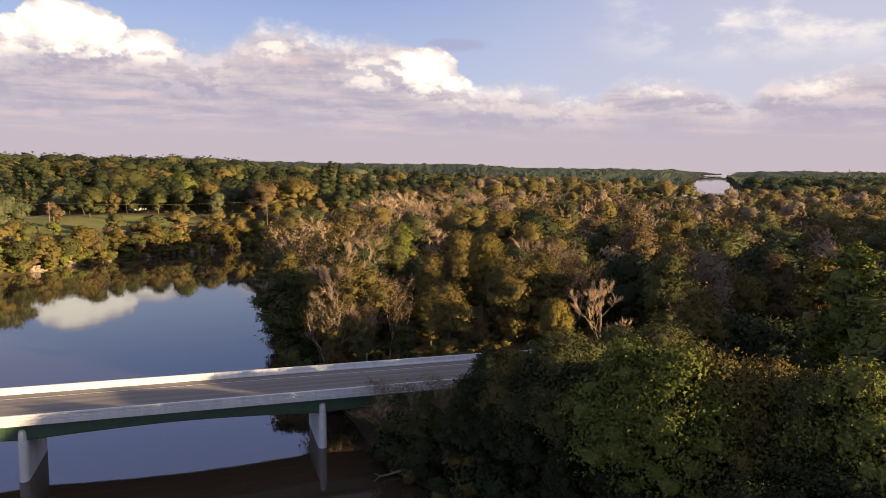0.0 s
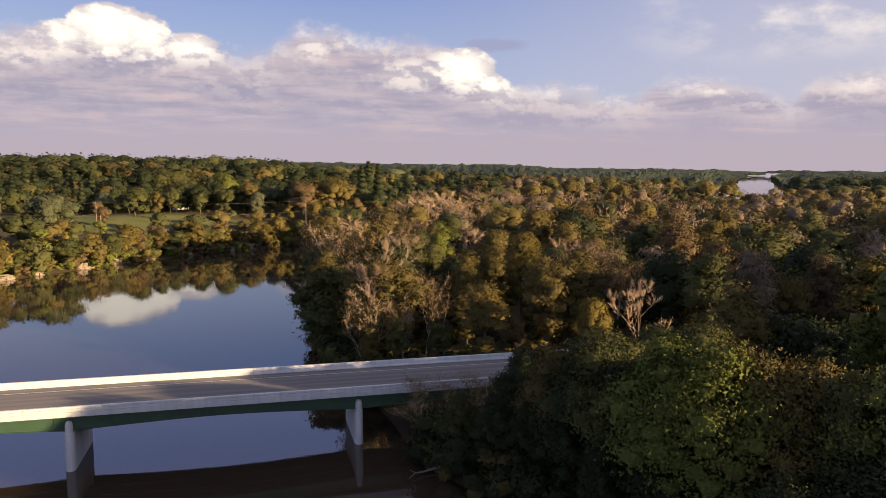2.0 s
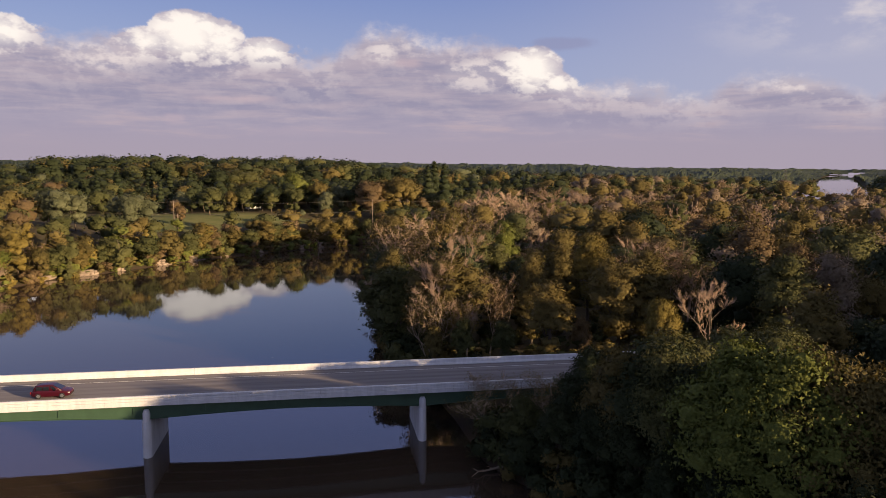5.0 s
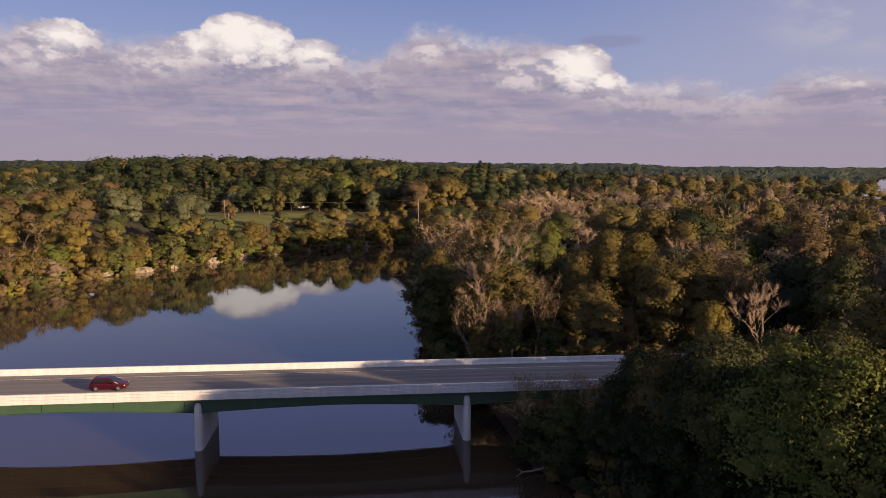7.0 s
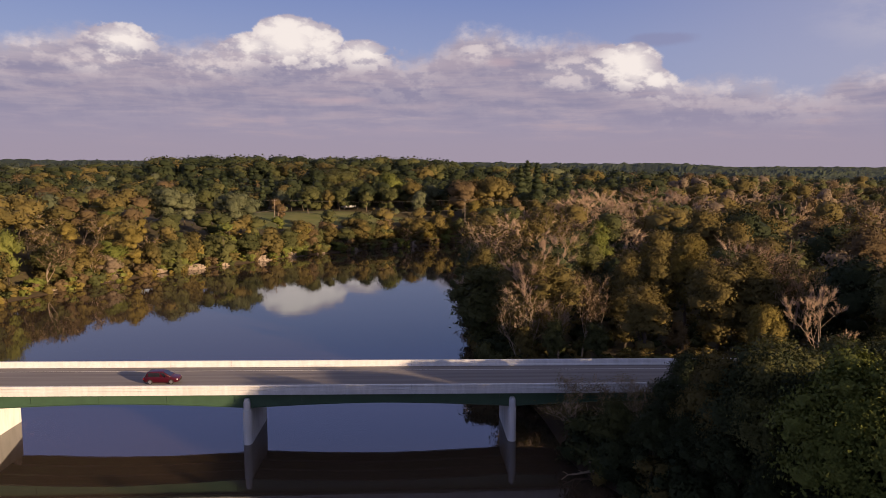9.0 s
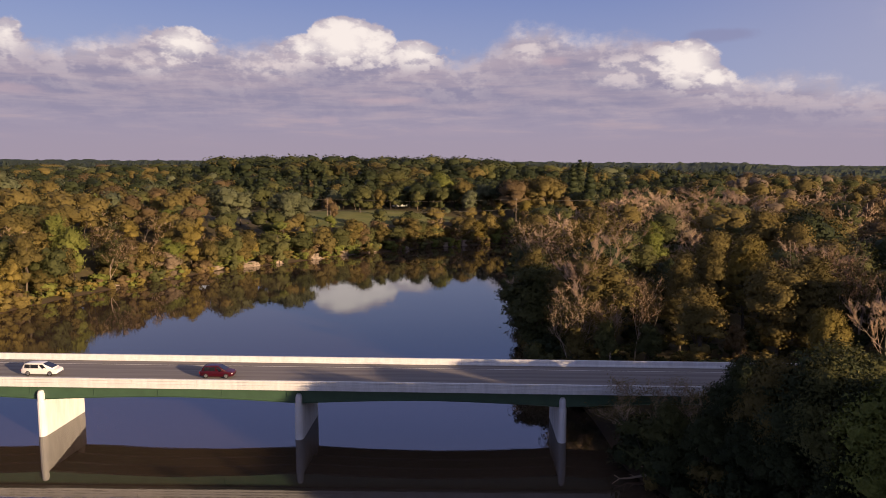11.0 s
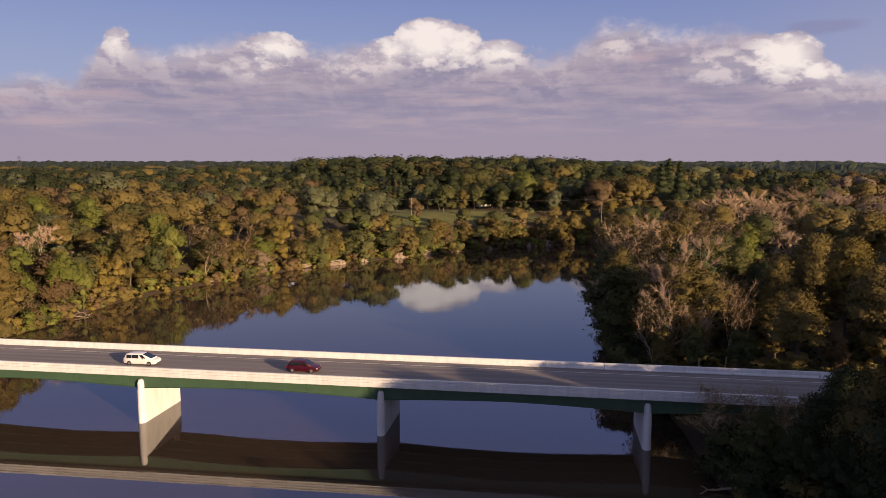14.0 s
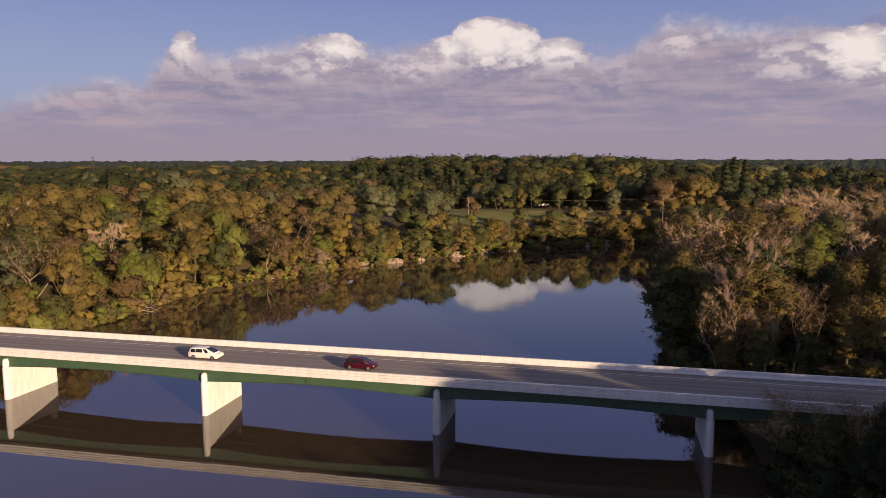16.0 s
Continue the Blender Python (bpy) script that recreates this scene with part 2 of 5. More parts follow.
def ground_shade(n):
    g = n.add("ShaderNodeNewGeometry")
    p = g.outputs["Position"]
    s = n.add("ShaderNodeSeparateXYZ")
    n.put(s.inputs[0], p)
    litter = n.mix(n.remap(n.noise(p, 0.35, 6.0, 0.65), 0.3, 0.7), (0.050, 0.038, 0.022), (0.085, 0.070, 0.035))
    litter = n.mix(n.math("MULTIPLY", n.remap(n.noise(p, 2.5, 3.0), 0.5, 0.7), 0.5), litter, (0.055, 0.062, 0.022))
    grass = n.mix(n.remap(n.noise(p, 0.08, 5.0, 0.6), 0.3, 0.7), (0.095, 0.112, 0.035), (0.150, 0.150, 0.055))
    a = n.add("ShaderNodeAttribute", attribute_name="meadow")
    c = n.mix(a.outputs["Fac"], litter, grass)
    mud = n.remap(s.outputs[2], -0.1, 0.7)
    c = n.mix(mud, (0.075, 0.052, 0.034), c)
    return principled(n, c, 0.95, n.noise(p, 3.0, 5.0), 0.5, 0.1, spec=0.2)


def rock_shade(n):
    p = place(n)
    beds = n.noise(n.scaled(p, 0.3, 0.3, 4.0), 1.2, 5.0, 0.6)
    c = n.mix(n.remap(beds, 0.3, 0.7), (0.15, 0.115, 0.088), (0.32, 0.26, 0.20))
    c = n.mix(n.math("MULTIPLY", n.remap(n.noise(p, 0.6, 4.0), 0.5, 0.7), 0.6), c, (0.12, 0.09, 0.06))
    return principled(n, c, 0.9, n.noise(p, 3.0, 6.0, 0.7), 0.6, 0.1, spec=0.2)


def bark(name, a, b):
    def shade(n):
        p = place(n)
        f = n.noise(n.scaled(p, 1.0, 1.0, 0.2), 4.0, 4.0, 0.65)
        return principled(n, n.mix(f, a, b), 0.9, f, 0.5, 0.03, spec=0.2)
    return material(name, shade)


CONCRETE = material("painted_concrete", concrete_shade)
ASPHALT = material("asphalt", asphalt_shade)
WATER = material("river_water", water_shade)
GROUND = material("ground", ground_shade)
ROCK = material("limestone", rock_shade)
GIRDER = plain("green_paint", (0.042, 0.086, 0.050), 0.5, 0.3, 0.8)
LINE = plain("road_paint", (0.62, 0.60, 0.56), 0.7, 0.2, 3.0)
BARK = bark("bark", (0.06, 0.045, 0.032), (0.15, 0.12, 0.09))
PALE = bark("pale_bark", (0.22, 0.17, 0.125), (0.40, 0.32, 0.25))
TWIG = bark("dry_twigs", (0.27, 0.19, 0.125), (0.46, 0.34, 0.24))
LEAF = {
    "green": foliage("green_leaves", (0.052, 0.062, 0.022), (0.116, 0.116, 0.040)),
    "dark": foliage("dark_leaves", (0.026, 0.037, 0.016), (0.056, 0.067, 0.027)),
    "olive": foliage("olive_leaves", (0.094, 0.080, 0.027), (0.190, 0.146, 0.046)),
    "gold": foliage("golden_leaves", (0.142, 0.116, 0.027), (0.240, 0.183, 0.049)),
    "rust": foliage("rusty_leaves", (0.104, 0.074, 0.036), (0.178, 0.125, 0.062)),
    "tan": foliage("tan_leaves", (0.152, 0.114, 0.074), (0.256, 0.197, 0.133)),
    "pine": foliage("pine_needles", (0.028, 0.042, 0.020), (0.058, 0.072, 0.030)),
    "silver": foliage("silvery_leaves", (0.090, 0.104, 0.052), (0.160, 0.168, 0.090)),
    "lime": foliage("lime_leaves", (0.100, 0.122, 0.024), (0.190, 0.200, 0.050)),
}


# ---------------------------------------------------------------- mesh helpers
def mesh_from(name, verts, faces, mats, index=None, smooth=False, normals=None):
    """A mesh from numpy vertices and a list of faces, or an n x k array of faces."""
    me = bpy.data.meshes.new(name)
    verts = np.asarray(verts, dtype=np.float32)
    if isinstance(faces, tuple):                             # quads and triangles
        total = np.concatenate([np.full(len(f), f.shape[1]) for f in faces]).astype(np.int32)
        loops = np.concatenate([f.ravel() for f in faces]).astype(np.int32)
        me.vertices.add(len(verts))
        me.vertices.foreach_set("co", verts.ravel())
        me.loops.add(len(loops))
        me.loops.foreach_set("vertex_index", loops)
        me.polygons.add(len(total))
        me.polygons.foreach_set("loop_start", np.concatenate([[0], np.cumsum(total)[:-1]]).astype(np.int32))
        me.polygons.foreach_set("loop_total", total)
    elif isinstance(faces, np.ndarray):
        k = faces.shape[1]
        me.vertices.add(len(verts))
        me.vertices.foreach_set("co", verts.ravel())
        me.loops.add(faces.size)
        me.loops.foreach_set("vertex_index", faces.astype(np.int32).ravel())
        me.polygons.add(len(faces))
        me.polygons.foreach_set("loop_start", np.arange(0, faces.size, k, dtype=np.int32))
        me.polygons.foreach_set("loop_total", np.full(len(faces), k, dtype=np.int32))
    else:
        me.from_pydata([tuple(v) for v in verts], [], [tuple(f) for f in faces])
    for m in mats:
        me.materials.append(m)
    if index is not None:
        me.polygons.foreach_set("material_index", np.asarray(index, dtype=np.int32))
    me.polygons.foreach_set("use_smooth", np.full(len(me.polygons), smooth, dtype=bool))
    me.update(calc_edges=True)
    me.validate()
    if normals is not None:
        me.polygons.foreach_set("use_smooth", np.full(len(me.polygons), True, dtype=bool))
        me.normals_split_custom_set_from_vertices(np.asarray(normals, dtype=np.float32).tolist())
    return me


def part(name, me, parent=None, label=""):
    ob = new(name, me)
    if parent is not None:
        ob.parent = parent
    if label:
        ob["label"] = label
    return ob


def sweep(profile, path):
    """Quads of a closed profile of (y, z) pairs swept along x positions; path gives x, dy, dz."""
    k = len(profile)
    v, f = [], []
    for x, dy, dz in path:
        v += [(x, y + dy, z + dz) for y, z in profile]
    for i in range(len(path) - 1):
        for j in range(k):
            a, b = i * k + j, i * k + (j + 1) % k
            f.append((a, b, b + k, a + k))
    f.append(tuple(range(k))[::-1])
    f.append(tuple(range((len(path) - 1) * k, len(path) * k)))
    return v, f


def box_data(x0, x1, y0, y1, z0, z1, bevel=0.0):
    bm = bmesh.new()
    bmesh.ops.create_cube(bm, size=1, matrix=Matrix.Translation(((x0 + x1) / 2, (y0 + y1) / 2, (z0 + z1) / 2)) @ Matrix.Diagonal((x1 - x0, y1 - y0, z1 - z0, 1)))
    if bevel:
        bmesh.ops.bevel(bm, geom=bm.edges[:], offset=bevel, segments=1, affect="EDGES")
    return bm


def from_bm(name, bm, mat, smooth=False):
    me = bpy.data.meshes.new(name)
    bmesh.ops.recalc_face_normals(bm, faces=bm.faces)
    bm.to_mesh(me)
    bm.free()
    me.materials.append(mat)
    if smooth:
        me.polygons.foreach_set("use_smooth", np.full(len(me.polygons), True))
    return me


# ---------------------------------------------------------------- ground and river
FAR_BANK = np.array([(-190, -400), (-160, -150), (-150.1, -39.9), (-142.0, 11.6), (-130.6, 38.9), (-127.5, 53.8), (-128.5, 66.7), (-129.1, 84.1), (-124.4, 102.7), (-114.7, 129.1), (-101.6, 154.7), (-78.7, 182.5),
                     (-57.8, 209.5), (-22.6, 235.1), (11.7, 259.7), (65.6, 295.5), (151.7, 329.9), (342.8, 380.1)], float)
NEAR_BANK = np.array([(339.8, 349.7), (160.6, 295.6), (75.3, 259.2), (24.1, 222.6), (6.9, 177.3), (1.5, 127.0), (1.8, 83.4), (0.6, 49.4), (5.0, 22.1), (6.9, 7.6), (7.8, -8.7), (14.6, -23.0), (23.0, -60.8), (30, -150), (40, -400)], float)
RIVER = np.vstack([FAR_BANK, NEAR_BANK])
REACH = np.array([(445, 488), (800, 940), (1010, 1206), (1474, 1781), (2050, 2510), (2700, 3300), (3300, 3930)], float)     # the river's reach beyond the bend


def line_distance(x, y, line):
    best = np.full(x.shape, 1e9)
    for (ax, ay), (bx, by) in zip(line[:-1], line[1:]):
        dx, dy = bx - ax, by - ay
        t = np.clip(((x - ax) * dx + (y - ay) * dy) / (dx * dx + dy * dy), 0, 1)
        best = np.minimum(best, np.hypot(x - ax - t * dx, y - ay - t * dy))
    return best


def inside(x, y, poly):
    hit = np.zeros(x.shape, bool)
    for (ax, ay), (bx, by) in zip(poly, np.roll(poly, -1, 0)):
        if ay == by:
            continue
        hit ^= ((ay > y) != (by > y)) & (x < (bx - ax) * (y - ay) / (by - ay) + ax)
    return hit


def wave(x, y, s, k):
    return np.sin(x / s + k) * np.cos(y / s * 1.13 + k * 2.1) + 0.5 * np.sin(x / s * 2.3 - y / s * 1.7 + k * 3)


def land(x, y):
    """Height of the ground, distance inland, weight of the far bank and weight of the meadow."""
    x, y = np.asarray(x, float), np.asarray(y, float)
    d1, d2 = line_distance(x, y, FAR_BANK), line_distance(x, y, NEAR_BANK)
    wet = inside(x, y, RIVER)
    d = np.where(wet, -np.minimum(d1, d2), np.minimum(d1, d2))
    d = np.minimum(d, line_distance(x, y, REACH) - 52.0)
    far = np.clip((d2 - d1) / 50 + 0.5, 0, 1)
    step = lambda a, b, v: (lambda t: t * t * (3 - 2 * t))(np.clip((v - a) / (b - a + 1e-12), 0, 1))
    high = 0.8 * step(-0.6, 1.4, d) + 8.0 * step(1.5, 24, d) + 4.4 * step(20, 70, d)
    low = 1.0 * step(-2, 4, d) + 1.0 * step(4, 30, d)
    d_main = np.where(wet, -np.minimum(d1, d2), np.minimum(d1, d2))
    z = -2.5 * step(0, 12, -d_main) + far * high + (1 - far) * low
    z = z + np.where(d > 5, 1, 0) * 0.35 * wave(x, y, 23.0, 1.0) * step(5, 30, d)
    hill = 8 * np.exp(-((x + 90) / 260) ** 2 - ((y - 640) / 230) ** 2) + 4 * np.exp(-((x + 480) / 260) ** 2 - ((y - 480) / 260) ** 2)
    z = z + hill * step(20, 200, d) * far
    z = z + 7 * step(1700, 4500, np.hypot(x, y)) * (0.5 + 0.5 * wave(x, y, 700.0, 2.0)) * step(200, 500, d)
    along = (y - 3) * 0.927 - (x + 35) * 0.375
    z = z + 0.0122 * np.maximum(along - 330, 0) * step(20, 120, d)      # the land climbs northwards
    flats = step(600, 900, np.hypot(x, y)) * step(150, 300, x) * np.maximum(1 - step(2600, 3600, np.hypot(x, y)), step(18, 26, np.degrees(np.arctan2(x, y))))
    flats = np.maximum(flats, step(600, 900, np.hypot(x, y)) * (1 - step(250, 900, line_distance(x, y, REACH))))
    z = z * (1 - flats) + 1.5 * flats                        # low land round the far reach
    meadow = step(26, 34, d) * far * np.clip(1.6 - np.hypot((x + 53.3) / 63, (y - 256.5) / 30) * 1.25, 0, 1)
    road = step(10, 16, np.where(x > -60, x - 8, -x - 136)) * step(6, 0, np.abs(y - 5.6) - 6.5)
    z = np.where(road > 0, z + (6.6 - z) * road, z)
    return z, d, far, np.clip(meadow * 2.5, 0, 1)


def graded(lo, hi, fine, reach, ratio=1.22):
    a = list(np.arange(lo, hi + 0.1, fine))
    s, v = fine, hi
    while v < reach:
        s *= ratio
        v += s
        a.append(v)
    s, v = fine, lo
    while v > -reach:
        s *= ratio
        v -= s
        a.insert(0, v)
    return np.array(a)


def build_ground():
    gx, gy = graded(-180, 60, 2.5, 4900), graded(-60, 300, 2.5, 4900)
    X, Y = np.meshgrid(gx, gy)
    z, d, far, meadow = land(X, Y)
    v = np.stack([X.ravel(), Y.ravel(), z.ravel()], 1)
    c = len(gx)
    i = (np.arange(len(gy) - 1)[:, None] * c + np.arange(c - 1)[None, :]).ravel()
    me = mesh_from("ground", v, np.stack([i, i + 1, i + 1 + c, i + c], 1), [GROUND], smooth=True)
    a = me.attributes.new("meadow", "FLOAT", "POINT")
    a.data.foreach_set("value", meadow.ravel().astype(np.float32))
    tagged(new("ground", me), "wooded river land with leaf litter and a mown meadow", "ground", kind="structure")
    # the far reach of the river, a strip between wooded banks
    v, f = [], []
    for i, (x, y) in enumerate(REACH):
        a, b = REACH[max(i - 1, 0)], REACH[min(i + 1, len(REACH) - 1)]
        t = (b - a) / np.hypot(*(b - a))
        w = (46, 48, 50, 52, 54, 54, 50)[i]
        v += [(x - t[1] * w, y + t[0] * w, 2.9), (x + t[1] * w, y - t[0] * w, 2.9)]
        if i:
            f.append((2 * i - 2, 2 * i - 1, 2 * i + 1, 2 * i))
    tagged(new("water_reach", mesh_from("water_reach", v, f, [WATER])), "pale far reach of the river between woods", "river", kind="structure")
    s = 4900.0
    me = mesh_from("water", [(-s, -s, 0), (s, -s, 0), (s, s, 0), (-s, s, 0)], [(0, 1, 2, 3)], [WATER])
    tagged(new("water", me), "calm muddy river mirroring trees and clouds", "river", kind="structure")


build_ground()

# ---------------------------------------------------------------- bridge
SPAN, PIERS = 34.8, [0, -34.9, -69.8, -104.4, -139.0]
DECK_Z, TOP_Z, NEAR_Y, FAR_Y = 7.35, 8.20, -0.2, 11.45
WEST, EAST = -170.0, 75.0


# the deck falls towards the south and the east
GRADE = Matrix.Translation((-35, 3, 0)) @ Matrix.Rotation(radians(0.70), 4, Vector((math.cos(radians(22)), math.sin(radians(22)), 0))) @ Matrix.Translation((35, -3, 0))


def build_bridge():
    bridge = tagged(new("road_bridge"), "long white concrete road bridge on green steel girders over the river", "bridge")
    bridge.matrix_basis = GRADE
    # slab and roadway
    v, f = sweep([(NEAR_Y + 0.05, 6.95), (FAR_Y - 0.05, 6.95), (FAR_Y - 0.05, 7.30), (NEAR_Y + 0.05, 7.30)], [(WEST, 0, 0), (EAST, 0, 0)])
    part("deck", mesh_from("deck", v, f, [CONCRETE]), bridge)
    v, f = sweep([(0.25, 7.304), (11.0, 7.304), (11.0, DECK_Z), (5.6, DECK_Z + 0.05), (0.25, DECK_Z)], [(WEST, 0, 0), (EAST, 0, 0)])
    part("roadway", mesh_from("roadway", v, f, [ASPHALT]), bridge, "worn grey asphalt roadway")
    for y in (1.9, 9.1):
        v, f = sweep([(y - 0.07, DECK_Z + 0.016), (y + 0.07, DECK_Z + 0.016), (y + 0.07, DECK_Z + 0.022), (y - 0.07, DECK_Z + 0.022)], [(WEST, 0, 0), (EAST, 0, 0)])
        part("edge_line", mesh_from("edge_line", v, f, [LINE]), bridge, "white painted edge line")
    # parapets in cast lengths, stepped on the outer face
    near = [(0.22, 7.2), (0.22, 7.45), (0.05, 7.65), (0.02, TOP_Z - 0.03), (0.0, TOP_Z), (-0.30, TOP_Z), (-0.33, TOP_Z - 0.03), (-0.33, 7.99), (-0.20, 7.98), (-0.20, 7.91), (-0.33, 7.90), (-0.33, 7.63),
            (-0.22, 7.62), (-0.22, 7.54), (-0.36, 7.53), (-0.36, 7.24), (-0.26, 7.23), (-0.26, 6.92), (-0.1, 6.90), (-0.1, 7.2)]
    far = [(NEAR_Y + FAR_Y - y, z) for y, z in near][::-1]
    cuts = np.arange(WEST, EAST + 0.1, SPAN / 4)
    for prof in (near, far):
        first = None
        for a in cuts[:-1]:
            if first is None:
                v, f = sweep(prof, [(0.012, 0, 0), (SPAN / 4 - 0.012, 0, 0)])
                first = mesh_from("parapet", v, f, [CONCRETE])
            ob = part("parapet", first, bridge)
            ob.location.x = a
    # haunched girders
    xs = np.arange(WEST, EAST + 0.1, 1.45)
    near_pier = lambda x: min(abs(((x + SPAN / 2) % SPAN) - SPAN / 2) / (SPAN / 2), 1)
    for y in (0.75, 3.9, 7.1, 10.4):
        v, f = [], []
        for x in xs:
            b = 5.50 - 0.60 * (1 - near_pier(x)) ** 1.6
            v += [(x, y - 0.02, 6.93), (x, y - 0.02, b + 0.04), (x, y - 0.22, b + 0.04), (x, y - 0.22, b), (x, y + 0.22, b), (x, y + 0.22, b + 0.04), (x, y + 0.02, b + 0.04), (x, y + 0.02, 6.93)]
        for i in range(len(xs) - 1):
            for j in range(8):
                a, c = i * 8 + j, i * 8 + (j + 1) % 8
                f.append((a, c, c + 8, a + 8))
        part("girder", mesh_from("girder", v, f, [GIRDER]), bridge, "dark green painted steel girder")
    stiff = from_bm("stiffener", box_data(-0.006, 0.006, 0.66, 0.728, 5.6, 6.88), GIRDER)
    for x in np.arange(WEST + 3, EAST, SPAN / 4):
        ob = part("stiffener", stiff, bridge)
        ob.location.x = x
    # piers: thin walls with a rounded, stepped nose at each end
    pier = pier_mesh()
    for x in PIERS:
        ob = part("pier", pier, bridge, "white concrete wall pier with rounded nose")
        ob.location.x = x
    return bridge


def pier_mesh():
    bm = bmesh.new()
    t = 0.55

    def outline(y0, y1, r, z):
        pts = []
        for k in range(9):
            a = math.pi * k / 8
            pts.append((math.cos(a) * r, y0 + r - math.sin(a) * r * 1.3, z))
        for k in range(9):
            a = math.pi + math.pi * k / 8
            pts.append((math.cos(a) * r, y1 - r - math.sin(a) * r * 1.3, z))
        return [bm.verts.new(p) for p in pts]

    def loft(rings):
        for a, b in zip(rings[:-1], rings[1:]):
            for k in range(len(a)):
                bm.faces.new((a[k], a[(k + 1) % len(a)], b[(k + 1) % len(a)], b[k]))
        bm.faces.new(rings[0][::-1])
        bm.faces.new(rings[-1])

    loft([outline(0.12, 10.5, t * 1.08, -3), outline(0.14, 10.48, t, 4.7), outline(0.20, 10.42, t - 0.06, 4.78)])
    for y0, y1 in ((0.16, 1.5), (9.15, 10.45)):                     # upstands that clasp the girders
        loft([outline(y0, y0 + 0.95, t * 0.82, 4.77), outline(y0, y0 + 0.95, t * 0.80, 5.75), outline(y0 + 0.1, y0 + 0.85, t * 0.55, 6.12), outline(y0 + 0.2, y0 + 0.75, t * 0.3, 6.2)])
    return from_bm("pier", bm, CONCRETE)


build_bridge()

# ---------------------------------------------------------------- trees
def tube(points, radii, sides):
    """Vertices and quads of a bent, tapered tube."""
    v, f = [], []
    for i, (p, r) in enumerate(zip(points, radii)):
        d = (points[min(i + 1, len(points) - 1)] - points[max(i - 1, 0)]).normalized()
        a = d.cross(Vector((0.31, 0.95, 0.1))).normalized()
        b = d.cross(a)
        for k in range(sides):
            w = 2 * math.pi * k / sides
            v.append(p + (a * math.cos(w) + b * math.sin(w)) * r)
    for i in range(len(points) - 1):
        for k in range(sides):
            a, b = i * sides + k, i * sides + (k + 1) % sides
            f.append((a, b, b + sides, a + sides))
    return v, f


def merge(pieces):
    v, f = [], []
    for pv, pf in pieces:
        o = len(v)
        v += list(pv)
        f += [tuple(i + o for i in q) for q in pf]
    return v, f


def leaf_sprays(rng, centres, normals, size, lean=0.9, flat=1.0):
    """One pointed leaf spray at each centre, facing roughly along its normal."""
    n = len(centres)
    nr = normals * np.array([1.0, 1.0, flat]) + rng.normal(0, lean * 0.5, (n, 3))
    nr /= np.linalg.norm(nr, axis=1)[:, None] + 1e-9
    t = np.cross(nr, rng.normal(0, 1, (n, 3)))
    t /= np.linalg.norm(t, axis=1)[:, None] + 1e-9
    b = np.cross(nr, t)
    s = size * rng.uniform(0.6, 1.35, (n, 1))
    w = s * rng.uniform(0.34, 0.55, (n, 1))
    v = np.stack([centres - t * s * 0.4 + b * w, centres - t * s * 0.5 - b * w, centres + t * s * 0.75], 1).reshape(-1, 3)
    soft = normals * 1.0 + nr * 0.38                       # leaves of one spray shade together
    soft /= np.linalg.norm(soft, axis=1)[:, None] + 1e-9
    return v, np.arange(3 * n).reshape(n, 3), np.repeat(soft, 3, axis=0)


def lobes_of(rng, kind, h, split=1.0):
    """Centres and radii of the leafy masses of a crown."""
    out = []
    if kind == "tall":
        n, mid, rz, rr, lr = 30, 0.54, 0.39, 0.165, (0.070, 0.115)
    elif kind == "broad":
        n, mid, rz, rr, lr = 34, 0.53, 0.36, 0.25, (0.080, 0.140)
    elif kind == "bush":
        n, mid, rz, rr, lr = 12, 0.40, 0.36, 0.38, (0.12, 0.22)
    elif kind == "bank":
        n, mid, rz, rr, lr = 34, 0.48, 0.42, 0.22, (0.075, 0.13)
    else:                                                    # slender
        n, mid, rz, rr, lr = 28, 0.52, 0.44, 0.09, (0.045, 0.072)
    n, lr = int(n * split), tuple(v * split ** -0.48 for v in lr)
    for i in range(n):
        d = rng.normal(0, 1, 3)
        d /= np.linalg.norm(d)
        if kind in ("tall", "broad") and i % 3:              # most leafy masses lie on the upper dome
            d[2] = abs(d[2])
        k = rng.uniform(0.40, 1.0) ** 0.5 * rng.uniform(0.88, 1.08)
        taper = 1.0 - 0.30 * max(d[2], 0) - 0.25 * max(-d[2], 0)
        c = np.array([d[0] * rr * h * k * taper, d[1] * rr * h * k * taper, mid * h + d[2] * rz * h * k])
        out.append((c, rng.uniform(*lr) * h))
    return out


ICO = []


def core(c, r, rng):
    """A rough mass of inner foliage that closes a lobe."""
    if not ICO:
        bm = bmesh.new()
        bmesh.ops.create_icosphere(bm, subdivisions=1, radius=1.0)
        ICO.append(np.array([tuple(v.co) for v in bm.verts]))
        ICO.append(np.array([[v.index for v in f.verts] for f in bm.faces]))
        bm.free()
    v = ICO[0] * rng.uniform(0.7, 1.05, (len(ICO[0]), 1))
    return v * r * np.array([1.1, 1.1, 0.95]) + c, ICO[1]


